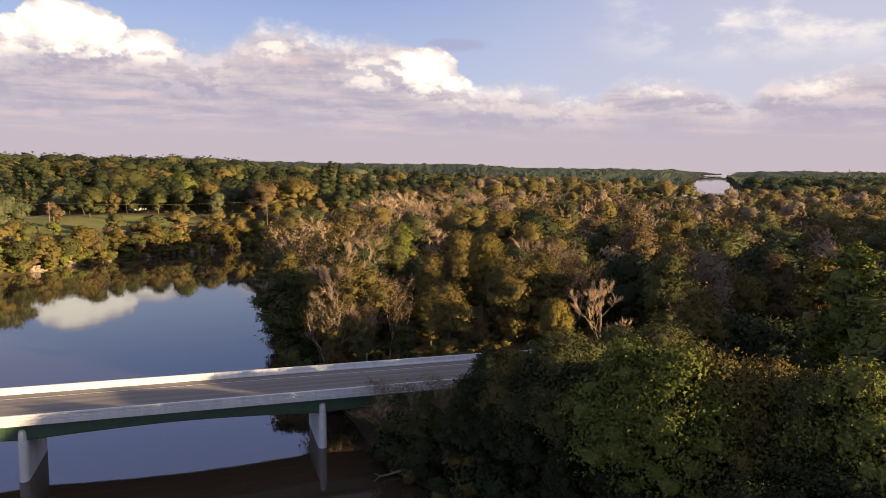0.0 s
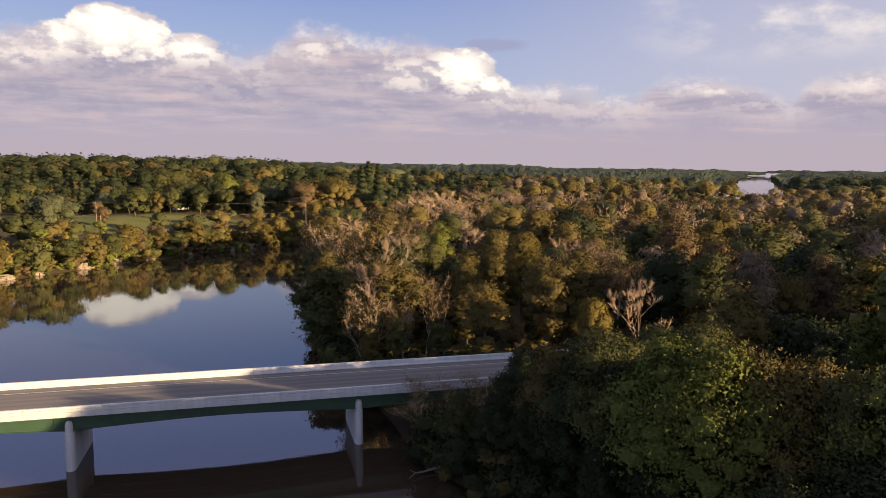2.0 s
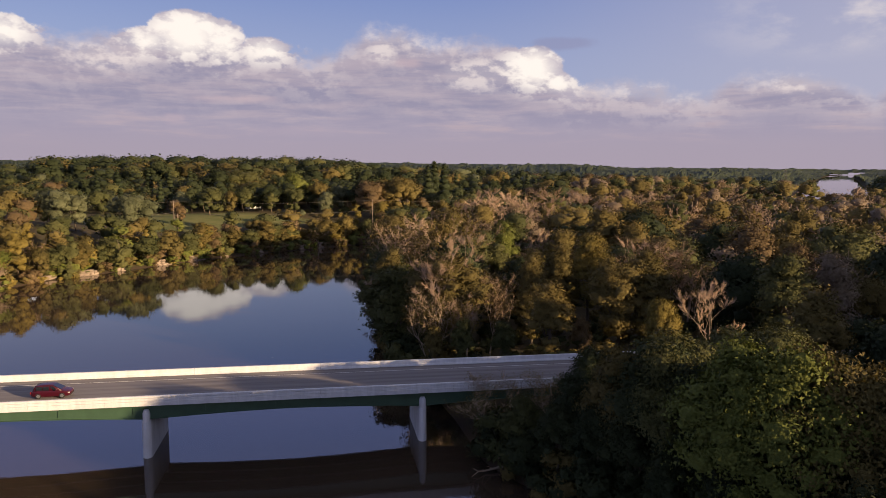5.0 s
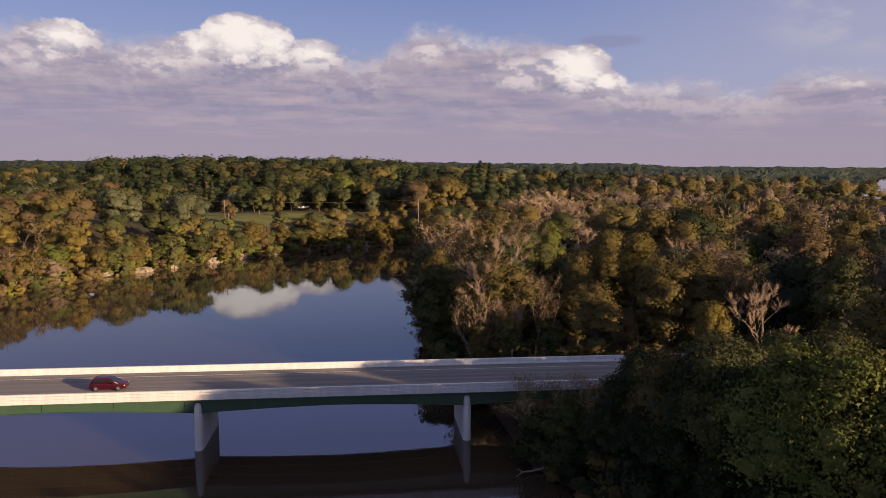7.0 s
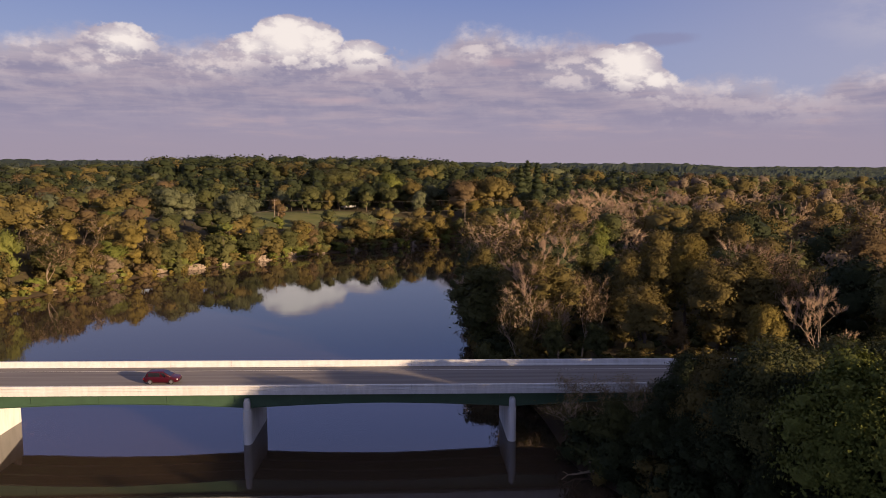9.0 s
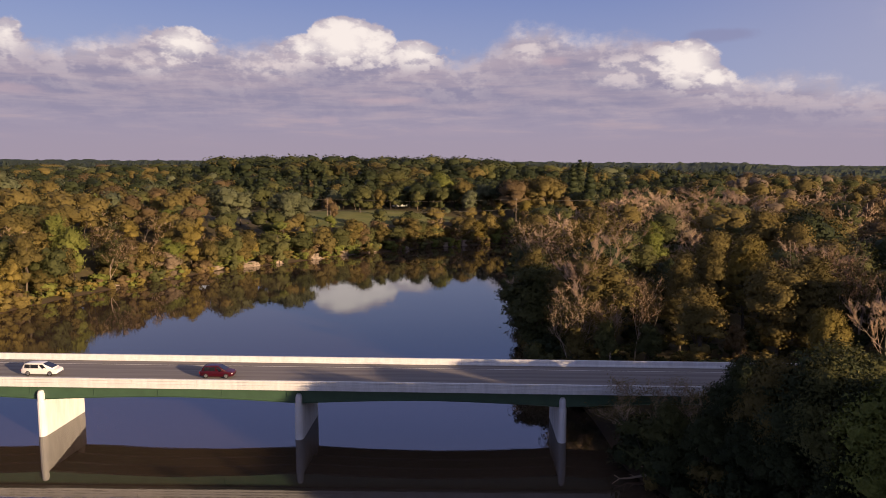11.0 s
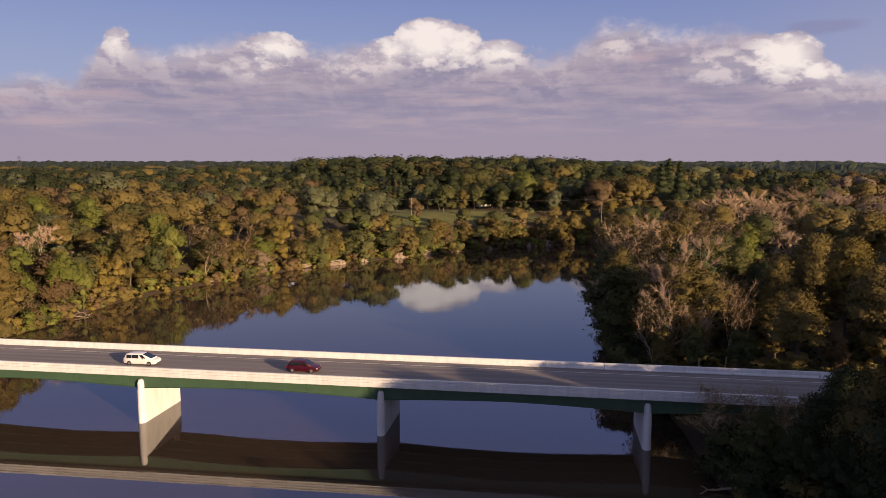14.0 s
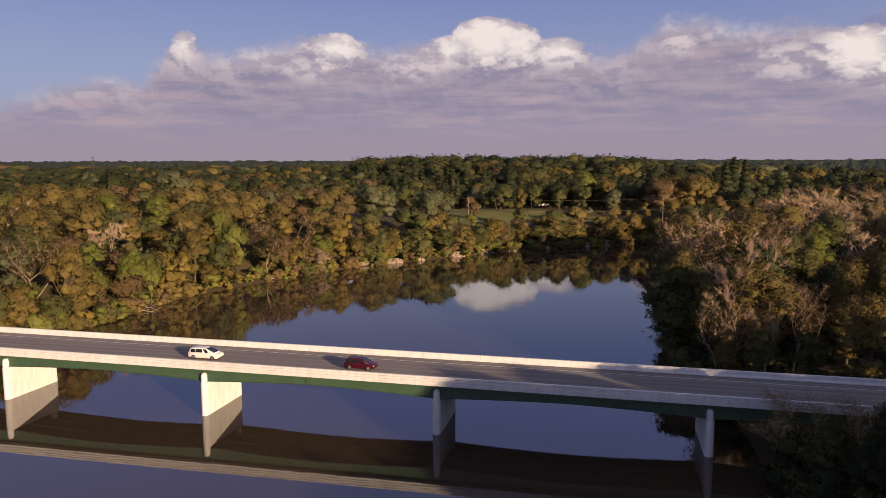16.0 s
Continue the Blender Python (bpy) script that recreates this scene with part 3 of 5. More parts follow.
def leafy(seed, kind, h, count, size, sparse=0.0):
    """Trunk and crown arrays of a broadleaf tree of height h."""
    rng = np.random.default_rng(seed)
    lobes = lobes_of(rng, kind, h, 2.4 if count > 12000 else 1.6 if count > 5000 else 1.0)
    if kind != "bush":
        keep, grow = (len(lobes), 1.0) if count > 5000 else (17, 1.25) if count > 900 else (9, 1.75) if count > 200 else (4, 2.7)
        lobes = [(c, r * grow) for c, r in lobes[:keep]]
    elif count < 1000:
        lobes = [(c, r * 1.25) for c, r in lobes[:6]]
    cs, ns = [], []
    share = np.array([r ** 2 for c, r in lobes])
    for (c, r), part_of in zip(lobes, share / share.sum()):
        per = max(2, int(count * part_of))
        d = rng.normal(0, 1, (per, 3))
        d /= np.linalg.norm(d, axis=1)[:, None]
        d[:, 2] = np.where(d[:, 2] < -0.45, -d[:, 2] * 0.7, d[:, 2])
        k = 0.72 + 0.33 * rng.uniform(0, 1, (per, 1)) ** 0.7 + 0.16 * np.sin(d[:, :1] * 5 + d[:, 1:2] * 4 + d[:, 2:] * 6 + c[0])
        k = np.minimum(k, 0.90) if count < 1000 else k
        k = np.where(rng.uniform(0, 1, (per, 1)) < (0.10 if count > 1000 else 0.0), k * 1.28, k)      # shoots that stand out
        p = c + d * r * k * np.array([1.1, 1.1, 0.95])
        cs.append(p)
        out = p - np.array([0, 0, 0.42 * h])
        out /= np.linalg.norm(out, axis=1)[:, None] + 1e-9
        ns.append(d * 0.48 + out * 0.50 + np.array([0, 0, 0.12]))
    v, q, m = leaf_sprays(rng, np.concatenate(cs), np.concatenate(ns), size, 0.95, 0.3)
    tri, at = [], len(v)
    vs, ms = [v], [m]
    inner = [(c, r * (0.56 if count > 12000 else 0.68 if count > 5000 else 0.77)) for c, r in lobes]
    if kind != "bush":
        inner += [] if count < 1000 else [(np.array([0, 0, h * u]), h * 0.09) for u in (0.35, 0.55, 0.72)]
    for c, r in inner:                                       # rough inner masses
        cv, cf = core(c, r, rng)
        vs.append(cv)
        cn = (cv - c) / r * 0.55 + (cv - np.array([0, 0, 0.42 * h])) / (0.3 * h) * 0.4 + np.array([0, 0, 0.1])
        ms.append(cn / (np.linalg.norm(cn, axis=1)[:, None] + 1e-9))
        tri.append(cf + at)
        at += len(cv)
    v, m = np.concatenate(vs), np.concatenate(ms)
    q = np.concatenate([q] + tri)
    pieces = []
    bend = [Vector((rng.normal(0, 0.015) * h * i, rng.normal(0, 0.015) * h * i, h * 0.78 * i / 4)) for i in range(5)]
    if kind != "bush":
        pieces.append(tube(bend, [h * 0.016 * (1 - 0.19 * i) for i in range(5)], 6 if count > 2500 else 3))
    for c, r in lobes[: (14 if count > 5000 else 5 if count > 1200 else 0) if kind != "bush" else 3]:
        base = Vector((0, 0, 0)) if kind == "bush" else bend[1].lerp(bend[3], rng.uniform(0, 1))
        end = Vector(c)
        midp = base.lerp(end, 0.5) + Vector((0, 0, -0.03 * h))
        pieces.append(tube([base, midp, end], [h * 0.006, h * 0.004, h * 0.0015], 4))
    return merge(pieces), (v, q, m)


def bare(seed, h, spread=0.30, twigs=900, leaves=0, size=0.4, plain=False):
    """A tree that has lost its leaves: limbs that fork into fine upright twigs."""
    rng = np.random.default_rng(seed)
    pieces, tips = [], []

    def grow(p, d, length, r, level):
        pts = [p]
        for i in range(3):
            d = (d + Vector(rng.normal(0, 0.10, 3)) + Vector((0, 0, 0.07))).normalized()
            pts.append(pts[-1] + d * length / 3)
        if not plain or level < 2:
            pieces.append(tube(pts, [r, r * 0.85, r * 0.7, r * 0.5], 5 if level < 2 and not plain else 3))
        if level == (3 if plain else 4):
            tips.append((pts[1], pts[3], length))
            return
        for k in range(3 if level else 5):
            e = (d + Vector((rng.normal(0, 1), rng.normal(0, 1), rng.uniform(0.0, 0.5))) * (0.55 + spread * 0.7)).normalized()
            grow(pts[rng.integers(1, 4)] if k else pts[3], e, length * rng.uniform(0.55, 0.8), r * 0.46, level + 1)

    grow(Vector((0, 0, 0)), Vector((0, 0, 1)), h * 0.38, h * 0.013, 0)
    tv, tf = [], []
    per = max(1, twigs // max(1, len(tips)))
    for a, b, ln in tips:
        for k in range(per):
            s = a.lerp(b, rng.uniform(0, 1))
            d = ((b - a).normalized() + Vector(rng.normal(0, 0.55, 3)) + Vector((0, 0, 0.35))).normalized()
            e = s + d * ln * rng.uniform(0.4, 0.9)
            w = (0.0011 if twigs > 1320 else 0.0022 if twigs > 300 else 0.003) * h
            side = d.cross(Vector((0.3, 0.8, 0.2))).normalized() * w
            other = d.cross(side).normalized() * w
            o = len(tv)
            tv += [s + side, s - side * 0.5 + other, s - side * 0.5 - other, e]
            tf += [(o, o + 1, o + 3), (o + 1, o + 2, o + 3), (o + 2, o, o + 3)]
    crown = None
    if leaves:
        cs = np.array([a.lerp(b, rng.uniform(0.2, 1.4)) + Vector(rng.normal(0, 0.035 * h, 3)) for a, b, ln in tips for k in range(max(1, leaves // len(tips)))])
        crown = leaf_sprays(rng, cs, np.tile([0, 0, 1.0], (len(cs), 1)), size, 2.0)
    return merge(pieces), (tv, tf), crown


def pine(seed, h, count, size):
    """A conifer with tiers of drooping boughs."""
    rng = np.random.default_rng(seed)
    cs, ns = [], []
    tiers = 15
    for i in range(tiers):
        u = i / (tiers - 1)
        z = h * (0.18 + 0.80 * u)
        reach = h * 0.20 * (1 - u) ** 0.75 + 0.02 * h
        arms = 7
        for a in range(arms):
            w = 2 * math.pi * (a + rng.uniform(0, 0.6)) / arms + i
            m = max(2, int(count / tiers / arms))
            k = rng.uniform(0.15, 1.0, m) ** 0.7 * rng.uniform(0.75, 1.15)
            p = np.stack([np.cos(w) * reach * k, np.sin(w) * reach * k, z - 0.25 * reach * k + 0.1 * reach * k ** 2], 1) + rng.normal(0, 0.013 * h, (m, 3))
            cs.append(p)
            ns.append(np.tile([np.cos(w) * 0.5, np.sin(w) * 0.5, 0.8], (m, 1)))
    v, q, m = leaf_sprays(rng, np.concatenate(cs), np.concatenate(ns), size, 0.8)
    for u in (0.30, 0.44, 0.57, 0.69, 0.80, 0.89, 0.96):
        c = np.array([0, 0, h * u])
        cv, cf = core(c, h * (0.155 * (1 - u) ** 0.7 + 0.012), rng)
        q = np.concatenate([q, cf + len(v)])
        v = np.concatenate([v, cv])
        m = np.concatenate([m, (cv - c) / np.linalg.norm(cv - c, axis=1)[:, None]])
    return tube([Vector((0, 0, 0)), Vector((0, 0, h * 0.5)), Vector((0, 0, h * 0.97))], [h * 0.014, h * 0.009, h * 0.002], 6), (v, q, m)


class Kind:
    """A model of a tree at one fineness: meshes for a single tree, arrays for the joined woods."""

    def __init__(self, name, label, trunk, crown, bark_mat, leaf_mat, twigs=None):
        self.name, self.label = name, label
        self.parts = []                                      # (part name, verts, faces, material)
        self.parts.append(("trunk", np.array([tuple(p) for p in trunk[0]]), trunk[1], bark_mat, None))
        if twigs:
            self.parts.append(("twig_spray", np.array([tuple(p) for p in twigs[0]]), twigs[1], TWIG, None))
        if crown is not None:
            self.parts.append(("crown", crown[0], crown[1], leaf_mat, crown[2]))
        self.meshes = None

    def stand(self, x, y, z, scale, turn, wide=1.0, label=""):
        if self.meshes is None:
            self.meshes = [(n, mesh_from(n, v, f, [m], normals=s)) for n, v, f, m, s in self.parts]
        ob = new(self.name)
        ob.empty_display_size = 0.1
        ob.matrix_basis = pose(x, y, z, 0, 0, turn) @ Matrix.Diagonal((scale * wide, scale * wide, scale, 1))
        for n, me in self.meshes:
            part(n, me, ob)
        for c in ob.children:
            if c.name.startswith("twig"):
                tagged(c, kind="stuff")
        tagged(ob, label or self.label, "tree" if "bush" not in self.name else "bush", "trees of the river woods")
        return ob


FINE, MID, FAR_, DIST, CLOSE = 0, 1, 2, 3, 4
COUNT, SIZE = (9000, 2100, 340, 130, 17000), (0.27, 0.44, 0.80, 0.80, 0.19)


def models(level):
    c, s = COUNT[level], SIZE[level]
    out = {}
    k = 0
    for shape, h in (("tall", 21.0), ("broad", 18.0), ("slender", 19.0), ("bank", 14.0)):
        for colour, word in (("green", "green"), ("dark", "dark green"), ("olive", "olive green"), ("gold", "golden yellow"), ("rust", "rusty brown"), ("silver", "silvery green"), ("lime", "bright green"), ("tan", "tan")):
            k += 1
            out[shape, colour] = lambda shape=shape, colour=colour, word=word, h=h, k=k: Kind(
                "broadleaf_tree", "%s %s broadleaf tree with leafy autumn crown" % ("tall" if shape != "broad" else "wide", word),
                *leafy(100 * level + k, shape, h, int(c * (1.15 if shape == "broad" else 0.65 if shape == "slender" else 1)), s), BARK, LEAF[colour])
    for i in range(3):
        def make(i=i):
            t, w, _ = bare(40 + i, 22.0, 0.30 + 0.08 * i, (4400, 1300, 180, 60, 4400)[level], plain=level not in (FINE, CLOSE))
            return Kind("bare_tree", "tall leafless tree with pale tan twigs", t, None, PALE, None, w)
        out["bare", i] = make
        def thin(i=i):
            t, w, l = bare(60 + i, 20.0, 0.3, (1350, 420, 90, 40, 1350)[level], (3400, 1000, 240, 90, 5000)[level], s, plain=level not in (FINE, CLOSE))
            return Kind("thinning_tree", "half bare tree with sparse yellow leaves", t, l, PALE, LEAF[("gold", "olive", "rust")[i]], w)
        out["thin", i] = thin
    out["pine", 0] = lambda: Kind("pine_tree", "dark green pine with tiered boughs", *pine(5 + level, 21.0, int(c * 1.1), s * 0.72), BARK, LEAF["pine"])
    for colour, word in (("green", "green"), ("olive", "olive"), ("gold", "yellow"), ("rust", "rusty"), ("lime", "bright green"), ("dark", "dark green")):
        out["bush", colour] = lambda colour=colour, word=word: Kind("bush", "%s bush on the river bank" % word, *leafy(300 + level + len(word), "bush", 6.0, int(c * 0.28), s * 0.85), BARK, LEAF[colour])
    return out


class Stock(dict):
    def __init__(self, level):
        self.makers = models(level)

    def __missing__(self, key):
        self[key] = self.makers[key]()
        return self[key]


STOCK = [Stock(l) for l in (FINE, MID, FAR_, DIST, CLOSE)]
rng = np.random.default_rng(11)


class Woods:
    """Trees too many to count, joined into one mesh."""

    def __init__(self):
        self.tint, self.v, self.s, self.f3, self.f4, self.m3, self.m4, self.n, self.mats = [], [], [], [], [], [], [], 0, []

    def slot(self, m):
        if m not in self.mats:
            self.mats.append(m)
        return self.mats.index(m)

    def add(self, kind, x, y, z, scale, turn, wide=1.0):
        c, s = math.cos(turn) * scale, math.sin(turn) * scale
        tone = rng.uniform(0, 1)
        for name, v, f, mat, soft in kind.parts:
            w = np.empty_like(v, dtype=np.float32)
            w[:, 0] = (v[:, 0] * c - v[:, 1] * s) * wide + x
            w[:, 1] = (v[:, 0] * s + v[:, 1] * c) * wide + y
            w[:, 2] = v[:, 2] * scale + z
            for fa in f if isinstance(f, tuple) else (np.asarray(f),):
                if fa.shape[1] == 4:
                    self.f4.append(fa + self.n)
                    self.m4.append(np.full(len(fa), self.slot(mat)))
                else:
                    self.f3.append(fa + self.n)
                    self.m3.append(np.full(len(fa), self.slot(mat)))
            m = np.zeros_like(w)
            if soft is not None:
                m[:, 0] = (soft[:, 0] * c - soft[:, 1] * s) / scale
                m[:, 1] = (soft[:, 0] * s + soft[:, 1] * c) / scale
                m[:, 2] = soft[:, 2]
            self.s.append(m)
            self.tint.append(np.full(len(v), tone, dtype=np.float32))
            self.v.append(w)
            self.n += len(v)

    def build(self, name, label):
        f4 = np.concatenate(self.f4) if self.f4 else np.zeros((0, 4), int)
        f3 = np.concatenate(self.f3) if self.f3 else np.zeros((0, 3), int)
        me = bpy.data.meshes.new(name)
        v = np.concatenate(self.v)
        me.vertices.add(len(v))
        me.vertices.foreach_set("co", v.ravel())
        me.loops.add(f4.size + f3.size)
        me.loops.foreach_set("vertex_index", np.concatenate([f4.ravel(), f3.ravel()]).astype(np.int32))
        total = np.concatenate([np.full(len(f4), 4), np.full(len(f3), 3)]).astype(np.int32)
        me.polygons.add(len(total))
        me.polygons.foreach_set("loop_start", np.concatenate([[0], np.cumsum(total)[:-1]]).astype(np.int32))
        me.polygons.foreach_set("loop_total", total)
        for m in self.mats:
            me.materials.append(m)
        me.polygons.foreach_set("material_index", np.concatenate(self.m4 + self.m3).astype(np.int32))
        me.polygons.foreach_set("use_smooth", np.ones(len(total), bool))
        me.update(calc_edges=True)
        me.normals_split_custom_set_from_vertices(np.concatenate(self.s).tolist())
        me.attributes.new("tint", "FLOAT", "POINT").data.foreach_set("value", np.concatenate(self.tint))
        return tagged(new(name, me), label, "woods", kind="stuff")


def ground_z(x, y):
    return float(land(np.array([x]), np.array([y]))[0][0])


CAMERA_PLACE = (-13.0, -90.6)


def pick(table):
    """A key of the stock by weight."""
    w = np.array([t[1] for t in table], float)
    return table[rng.choice(len(table), p=w / w.sum())][0]


EDGE = [(("bank", "olive"), 5), (("bank", "green"), 4), (("bank", "gold"), 2.2), (("bank", "lime"), 2.2), (("bank", "rust"), 0.8), (("thin", 1), 1.5), (("thin", 0), 0.6), (("bank", "tan"), 0.5)]
WEST_BANK = [(("tall", "olive"), 5), (("broad", "olive"), 5), (("tall", "lime"), 1.2), (("broad", "rust"), 1.0), (("tall", "green"), 3.5), (("tall", "gold"), 1.8), (("slender", "gold"), 1.0), (("tall", "rust"), 0.8), (("thin", 1), 2), (("thin", 0), 0.8), (("broad", "green"), 4), (("broad", "silver"), 0.8)]
EAST_WOOD = [(("tall", "olive"), 4), (("broad", "olive"), 3), (("tall", "green"), 3), (("broad", "dark"), 2.5), (("tall", "gold"), 0.5), (("broad", "rust"), 0.7), (("tall", "tan"), 0.7), (("bare", 0), 0.6), (("bare", 1), 0.5), (("thin", 0), 1.6), (("thin", 1), 1.6), (("thin", 2), 1.0), (("slender", "olive"), 1)]
NEAR_WOOD = [(("broad", "dark"), 3), (("broad", "green"), 3), (("tall", "dark"), 2), (("broad", "lime"), 1.2), (("tall", "olive"), 1)]
EAST_FAR = [(("thin", 0), 1.5), (("thin", 2), 1.5), (("bare", 1), 3.0), (("bare", 2), 3.0), (("tall", "tan"), 2), (("slender", "tan"), 1), (("tall", "olive"), 5), (("tall", "rust"), 1.0), (("tall", "green"), 3.5), (("broad", "olive"), 2)]
NORTH = [(("tall", "dark"), 2.5), (("broad", "dark"), 5), (("pine", 0), 2.5), (("tall", "green"), 1), (("broad", "green"), 3.5), (("broad", "olive"), 1.6), (("broad", "rust"), 0.6), (("broad", "silver"), 0.5), (("tall", "olive"), 1)]
HILL = [(("pine", 0), 1.0), (("broad", "dark"), 4), (("broad", "green"), 3), (("tall", "dark"), 1.5), (("broad", "olive"), 1.0)]
DISTANT = [(("broad", "dark"), 2), (("broad", "green"), 3), (("broad", "olive"), 3), (("tall", "rust"), 1)]

singles = []                 # trees that stand as things of their own
taken = [(-52.6, 335.9, 7.0), (38.1, 276.8, 7.0), (-119.1, 212.0, 3.0), (-78.1, 243.8, 4.0), (11.6, 258.0, 3.0)]


def free_of_keys(x, y, r):
    return all((x - a) ** 2 + (y - b) ** 2 > (r + c) ** 2 for a, b, c in taken)


def key_tree(key, x, y, height, turn=0.0, wide=1.0, level=FINE, room=3.0, label=""):
    base = {"tall": 21.0, "broad": 18.0, "slender": 19.0, "bank": 14.0, "bare": 22.0, "thin": 20.0, "pine": 21.0, "bush": 6.0}[key[0]]
    taken.append((x, y, room))
    singles.append((STOCK[level][key], x, y, height / base, turn, wide, label))


# east bank, beyond the bridge
key_tree(('bank', 'green'), 1.5, 52.7, 18.1, 270, 1.7)
key_tree(('bank', 'green'), 1.6, 61.3, 12.7, 95, 1.6)
key_tree(('bank', 'green'), 1.7, 47.1, 13.4, 225, 1.6)
key_tree(('tall', 'olive'), 1.5, 60.9, 19.7, 190, 1.0)
key_tree(('tall', 'green'), 2.9, 49.9, 17.0, 110, 1.0)
key_tree(('bare', 0), 8.4, 34.0, 22.8, 275, 1.0)
key_tree(('thin', 1), 4.9, 30.5, 16.8, 65, 1)
key_tree(('thin', 0), 12.0, 29.1, 14.1, 230, 1)
key_tree(('tall', 'green'), 9.8, 23.2, 11.5, 160, .9)
key_tree(('tall', 'olive'), 5.4, 25.1, 10.0, 170, .9)
key_tree(('tall', 'green'), 16.5, 21.4, 11.3, 325, 1)
key_tree(('thin', 2), 17.7, 36.2, 16.6, 150, .8)
key_tree(('thin', 1), 10.4, 80.9, 26.5, 320, 1.2)
key_tree(('thin', 0), 19.3, 84.8, 26.8, 20, 1.2)
key_tree(('slender', 'olive'), 14.9, 74.7, 24.7, 240, 1.2)
key_tree(('bare', 0), 45.6, 184.0, 26.0, 265, 1.2)
key_tree(('bare', 1), 55.1, 186.0, 28.5, 185, 1.3)
key_tree(('bare', 2), 63.0, 181.0, 26.0, 105, 1.2)
key_tree(('tall', 'lime'), 37.7, 102.1, 20.3, 325, 1.1)
key_tree(('thin', 0), 90.5, 243.6, 29.0, 350, 1.6, MID)
key_tree(('bare', 0), 100.7, 239.2, 26.2, 270, 1.5, MID)
key_tree(('bare', 1), 117.3, 244.1, 28.8, 260, 1.5, MID)
key_tree(('thin', 2), 129.8, 244.6, 27.3, 180, 1.5, MID)
key_tree(('tall', 'olive'), 29.7, 48.9, 17.2, 315, 1.0)
key_tree(('tall', 'olive'), 36.3, 52.0, 19.0, 270, 1.0)
key_tree(('tall', 'gold'), 44.0, 54.5, 21.8, 274, 1.1)
key_tree(('tall', 'olive'), 44.9, 46.1, 17.3, 145, .9)
key_tree(('tall', 'olive'), 65.9, 102.7, 24.0, 40, 1.2, MID)
key_tree(('broad', 'dark'), 80.7, 107.1, 23.9, 170, 1.2, MID)
key_tree(('thin', 2), 51.3, 47.6, 22.0, 100, 1.0)
key_tree(('bare', 1), 56.8, 49.4, 22.5, 345, 1.0)
key_tree(('thin', 1), 62.6, 45.9, 20.2, 10, 1.0)
key_tree(('broad', 'gold'), 42.2, 17.3, 14.0, 55, .8)
key_tree(('broad', 'rust'), 32.1, 26.9, 9.6, 190, .7)
key_tree(('broad', 'dark'), 93.9, 86.6, 21.7, 0, 1.2, MID)
key_tree(('tall', 'rust'), 91.5, 69.0, 22.2, 350, 1.2, MID)
key_tree(('broad', 'rust'), 87.6, 45.9, 19.7, 155, 1.0)
key_tree(('broad', 'olive'), 78.9, 39.6, 16.3, 305, 1.0)
key_tree(('broad', 'green'), 112.7, 65.0, 23.3, 250, 1.2, MID)
key_tree(('broad', 'dark'), 65.4, 36.7, 16.1, 70, .9)
key_tree(('broad', 'olive'), 84.6, 21.3, 16.2, 240, 1)
key_tree(('bare', 2), 52.1, 18.6, 16.9, 290, .7)
key_tree(('tall', 'rust'), 95.5, 24.6, 19.0, 300, 1)
key_tree(('slender', 'lime'), 68.8, -17.6, 28.4, 235, 1.3)
key_tree(('slender', 'gold'), 69.3, -12.1, 24.7, 175, 1.2)
key_tree(('slender', 'lime'), 65.2, -24.1, 25.5, 120, 1.3)
key_tree(('slender', 'olive'), 88.3, 11.1, 13.0, 220, 1.2)
# east bank, before the bridge
key_tree(('broad', 'lime'), 21.8, -38.5, 22.5, 25, 1.12, CLOSE)
key_tree(('broad', 'lime'), 23.2, -42.1, 22.9, 155, 1.05, CLOSE)
key_tree(('broad', 'olive'), 26.7, -42.4, 23.5, 285, 1.05, CLOSE)
key_tree(('broad', 'olive'), 30.5, -43.1, 22.1, 90, 0.98, CLOSE)
key_tree(('broad', 'green'), 31.8, -47.2, 22.1, 0, 1.05, CLOSE)
key_tree(('broad', 'lime'), 32.7, -51.3, 22.6, 305, 0.98, CLOSE)
# on the lower trees dark leaf colour partly stands in for shade
key_tree(('broad', 'dark'), 25.9, -29.3, 16.2, 140, 0.98, CLOSE)
key_tree(('broad', 'dark'), 28.0, -35.6, 16.7, 120, 0.98, CLOSE)
key_tree(('broad', 'dark'), 33.3, -37.7, 16.1, 170, 0.98, CLOSE)
key_tree(('tall', 'dark'), 21.9, -31.5, 19.5, 220, 1.15, CLOSE)
key_tree(('broad', 'dark'), 20.0, -25.8, 20.1, 20, 1.05, CLOSE)
key_tree(('broad', 'olive'), 20.5, -13.7, 16.0, 215, 1.05, CLOSE)
key_tree(('broad', 'dark'), 17.9, -15.9, 13.4, 40, 0.98, CLOSE)
key_tree(('tall', 'dark'), 14.8, -16.7, 12.7, 120, 1.15, CLOSE)
key_tree(('thin', 1), 8.5, -8.0, 11.7, 255, 1.35, CLOSE)
key_tree(('broad', 'green'), 10.1, -12.7, 10.6, 175, 0.98, CLOSE)
key_tree(('thin', 1), 13.3, -10.8, 12.6, 130, 1.12, CLOSE)
key_tree(('broad', 'dark'), 12.9, -17.9, 11.2, 270, 0.98, CLOSE)
key_tree(('broad', 'dark'), 17.7, -26.8, 13.1, 170, 0.98, CLOSE)
key_tree(('broad', 'dark'), 20.2, -32.8, 13.4, 80, 0.91, CLOSE)
key_tree(('broad', 'dark'), 32.2, -44.9, 16.8, 80, 0.98, CLOSE)
key_tree(('broad', 'dark'), 32.0, -50.6, 17.7, 60, 0.98, CLOSE)
key_tree(('broad', 'dark'), 17.9, -13.6, 16.0, 330, .9, CLOSE)
key_tree(('broad', 'olive'), 18.2, -22.6, 18.7, 30, .9, CLOSE)
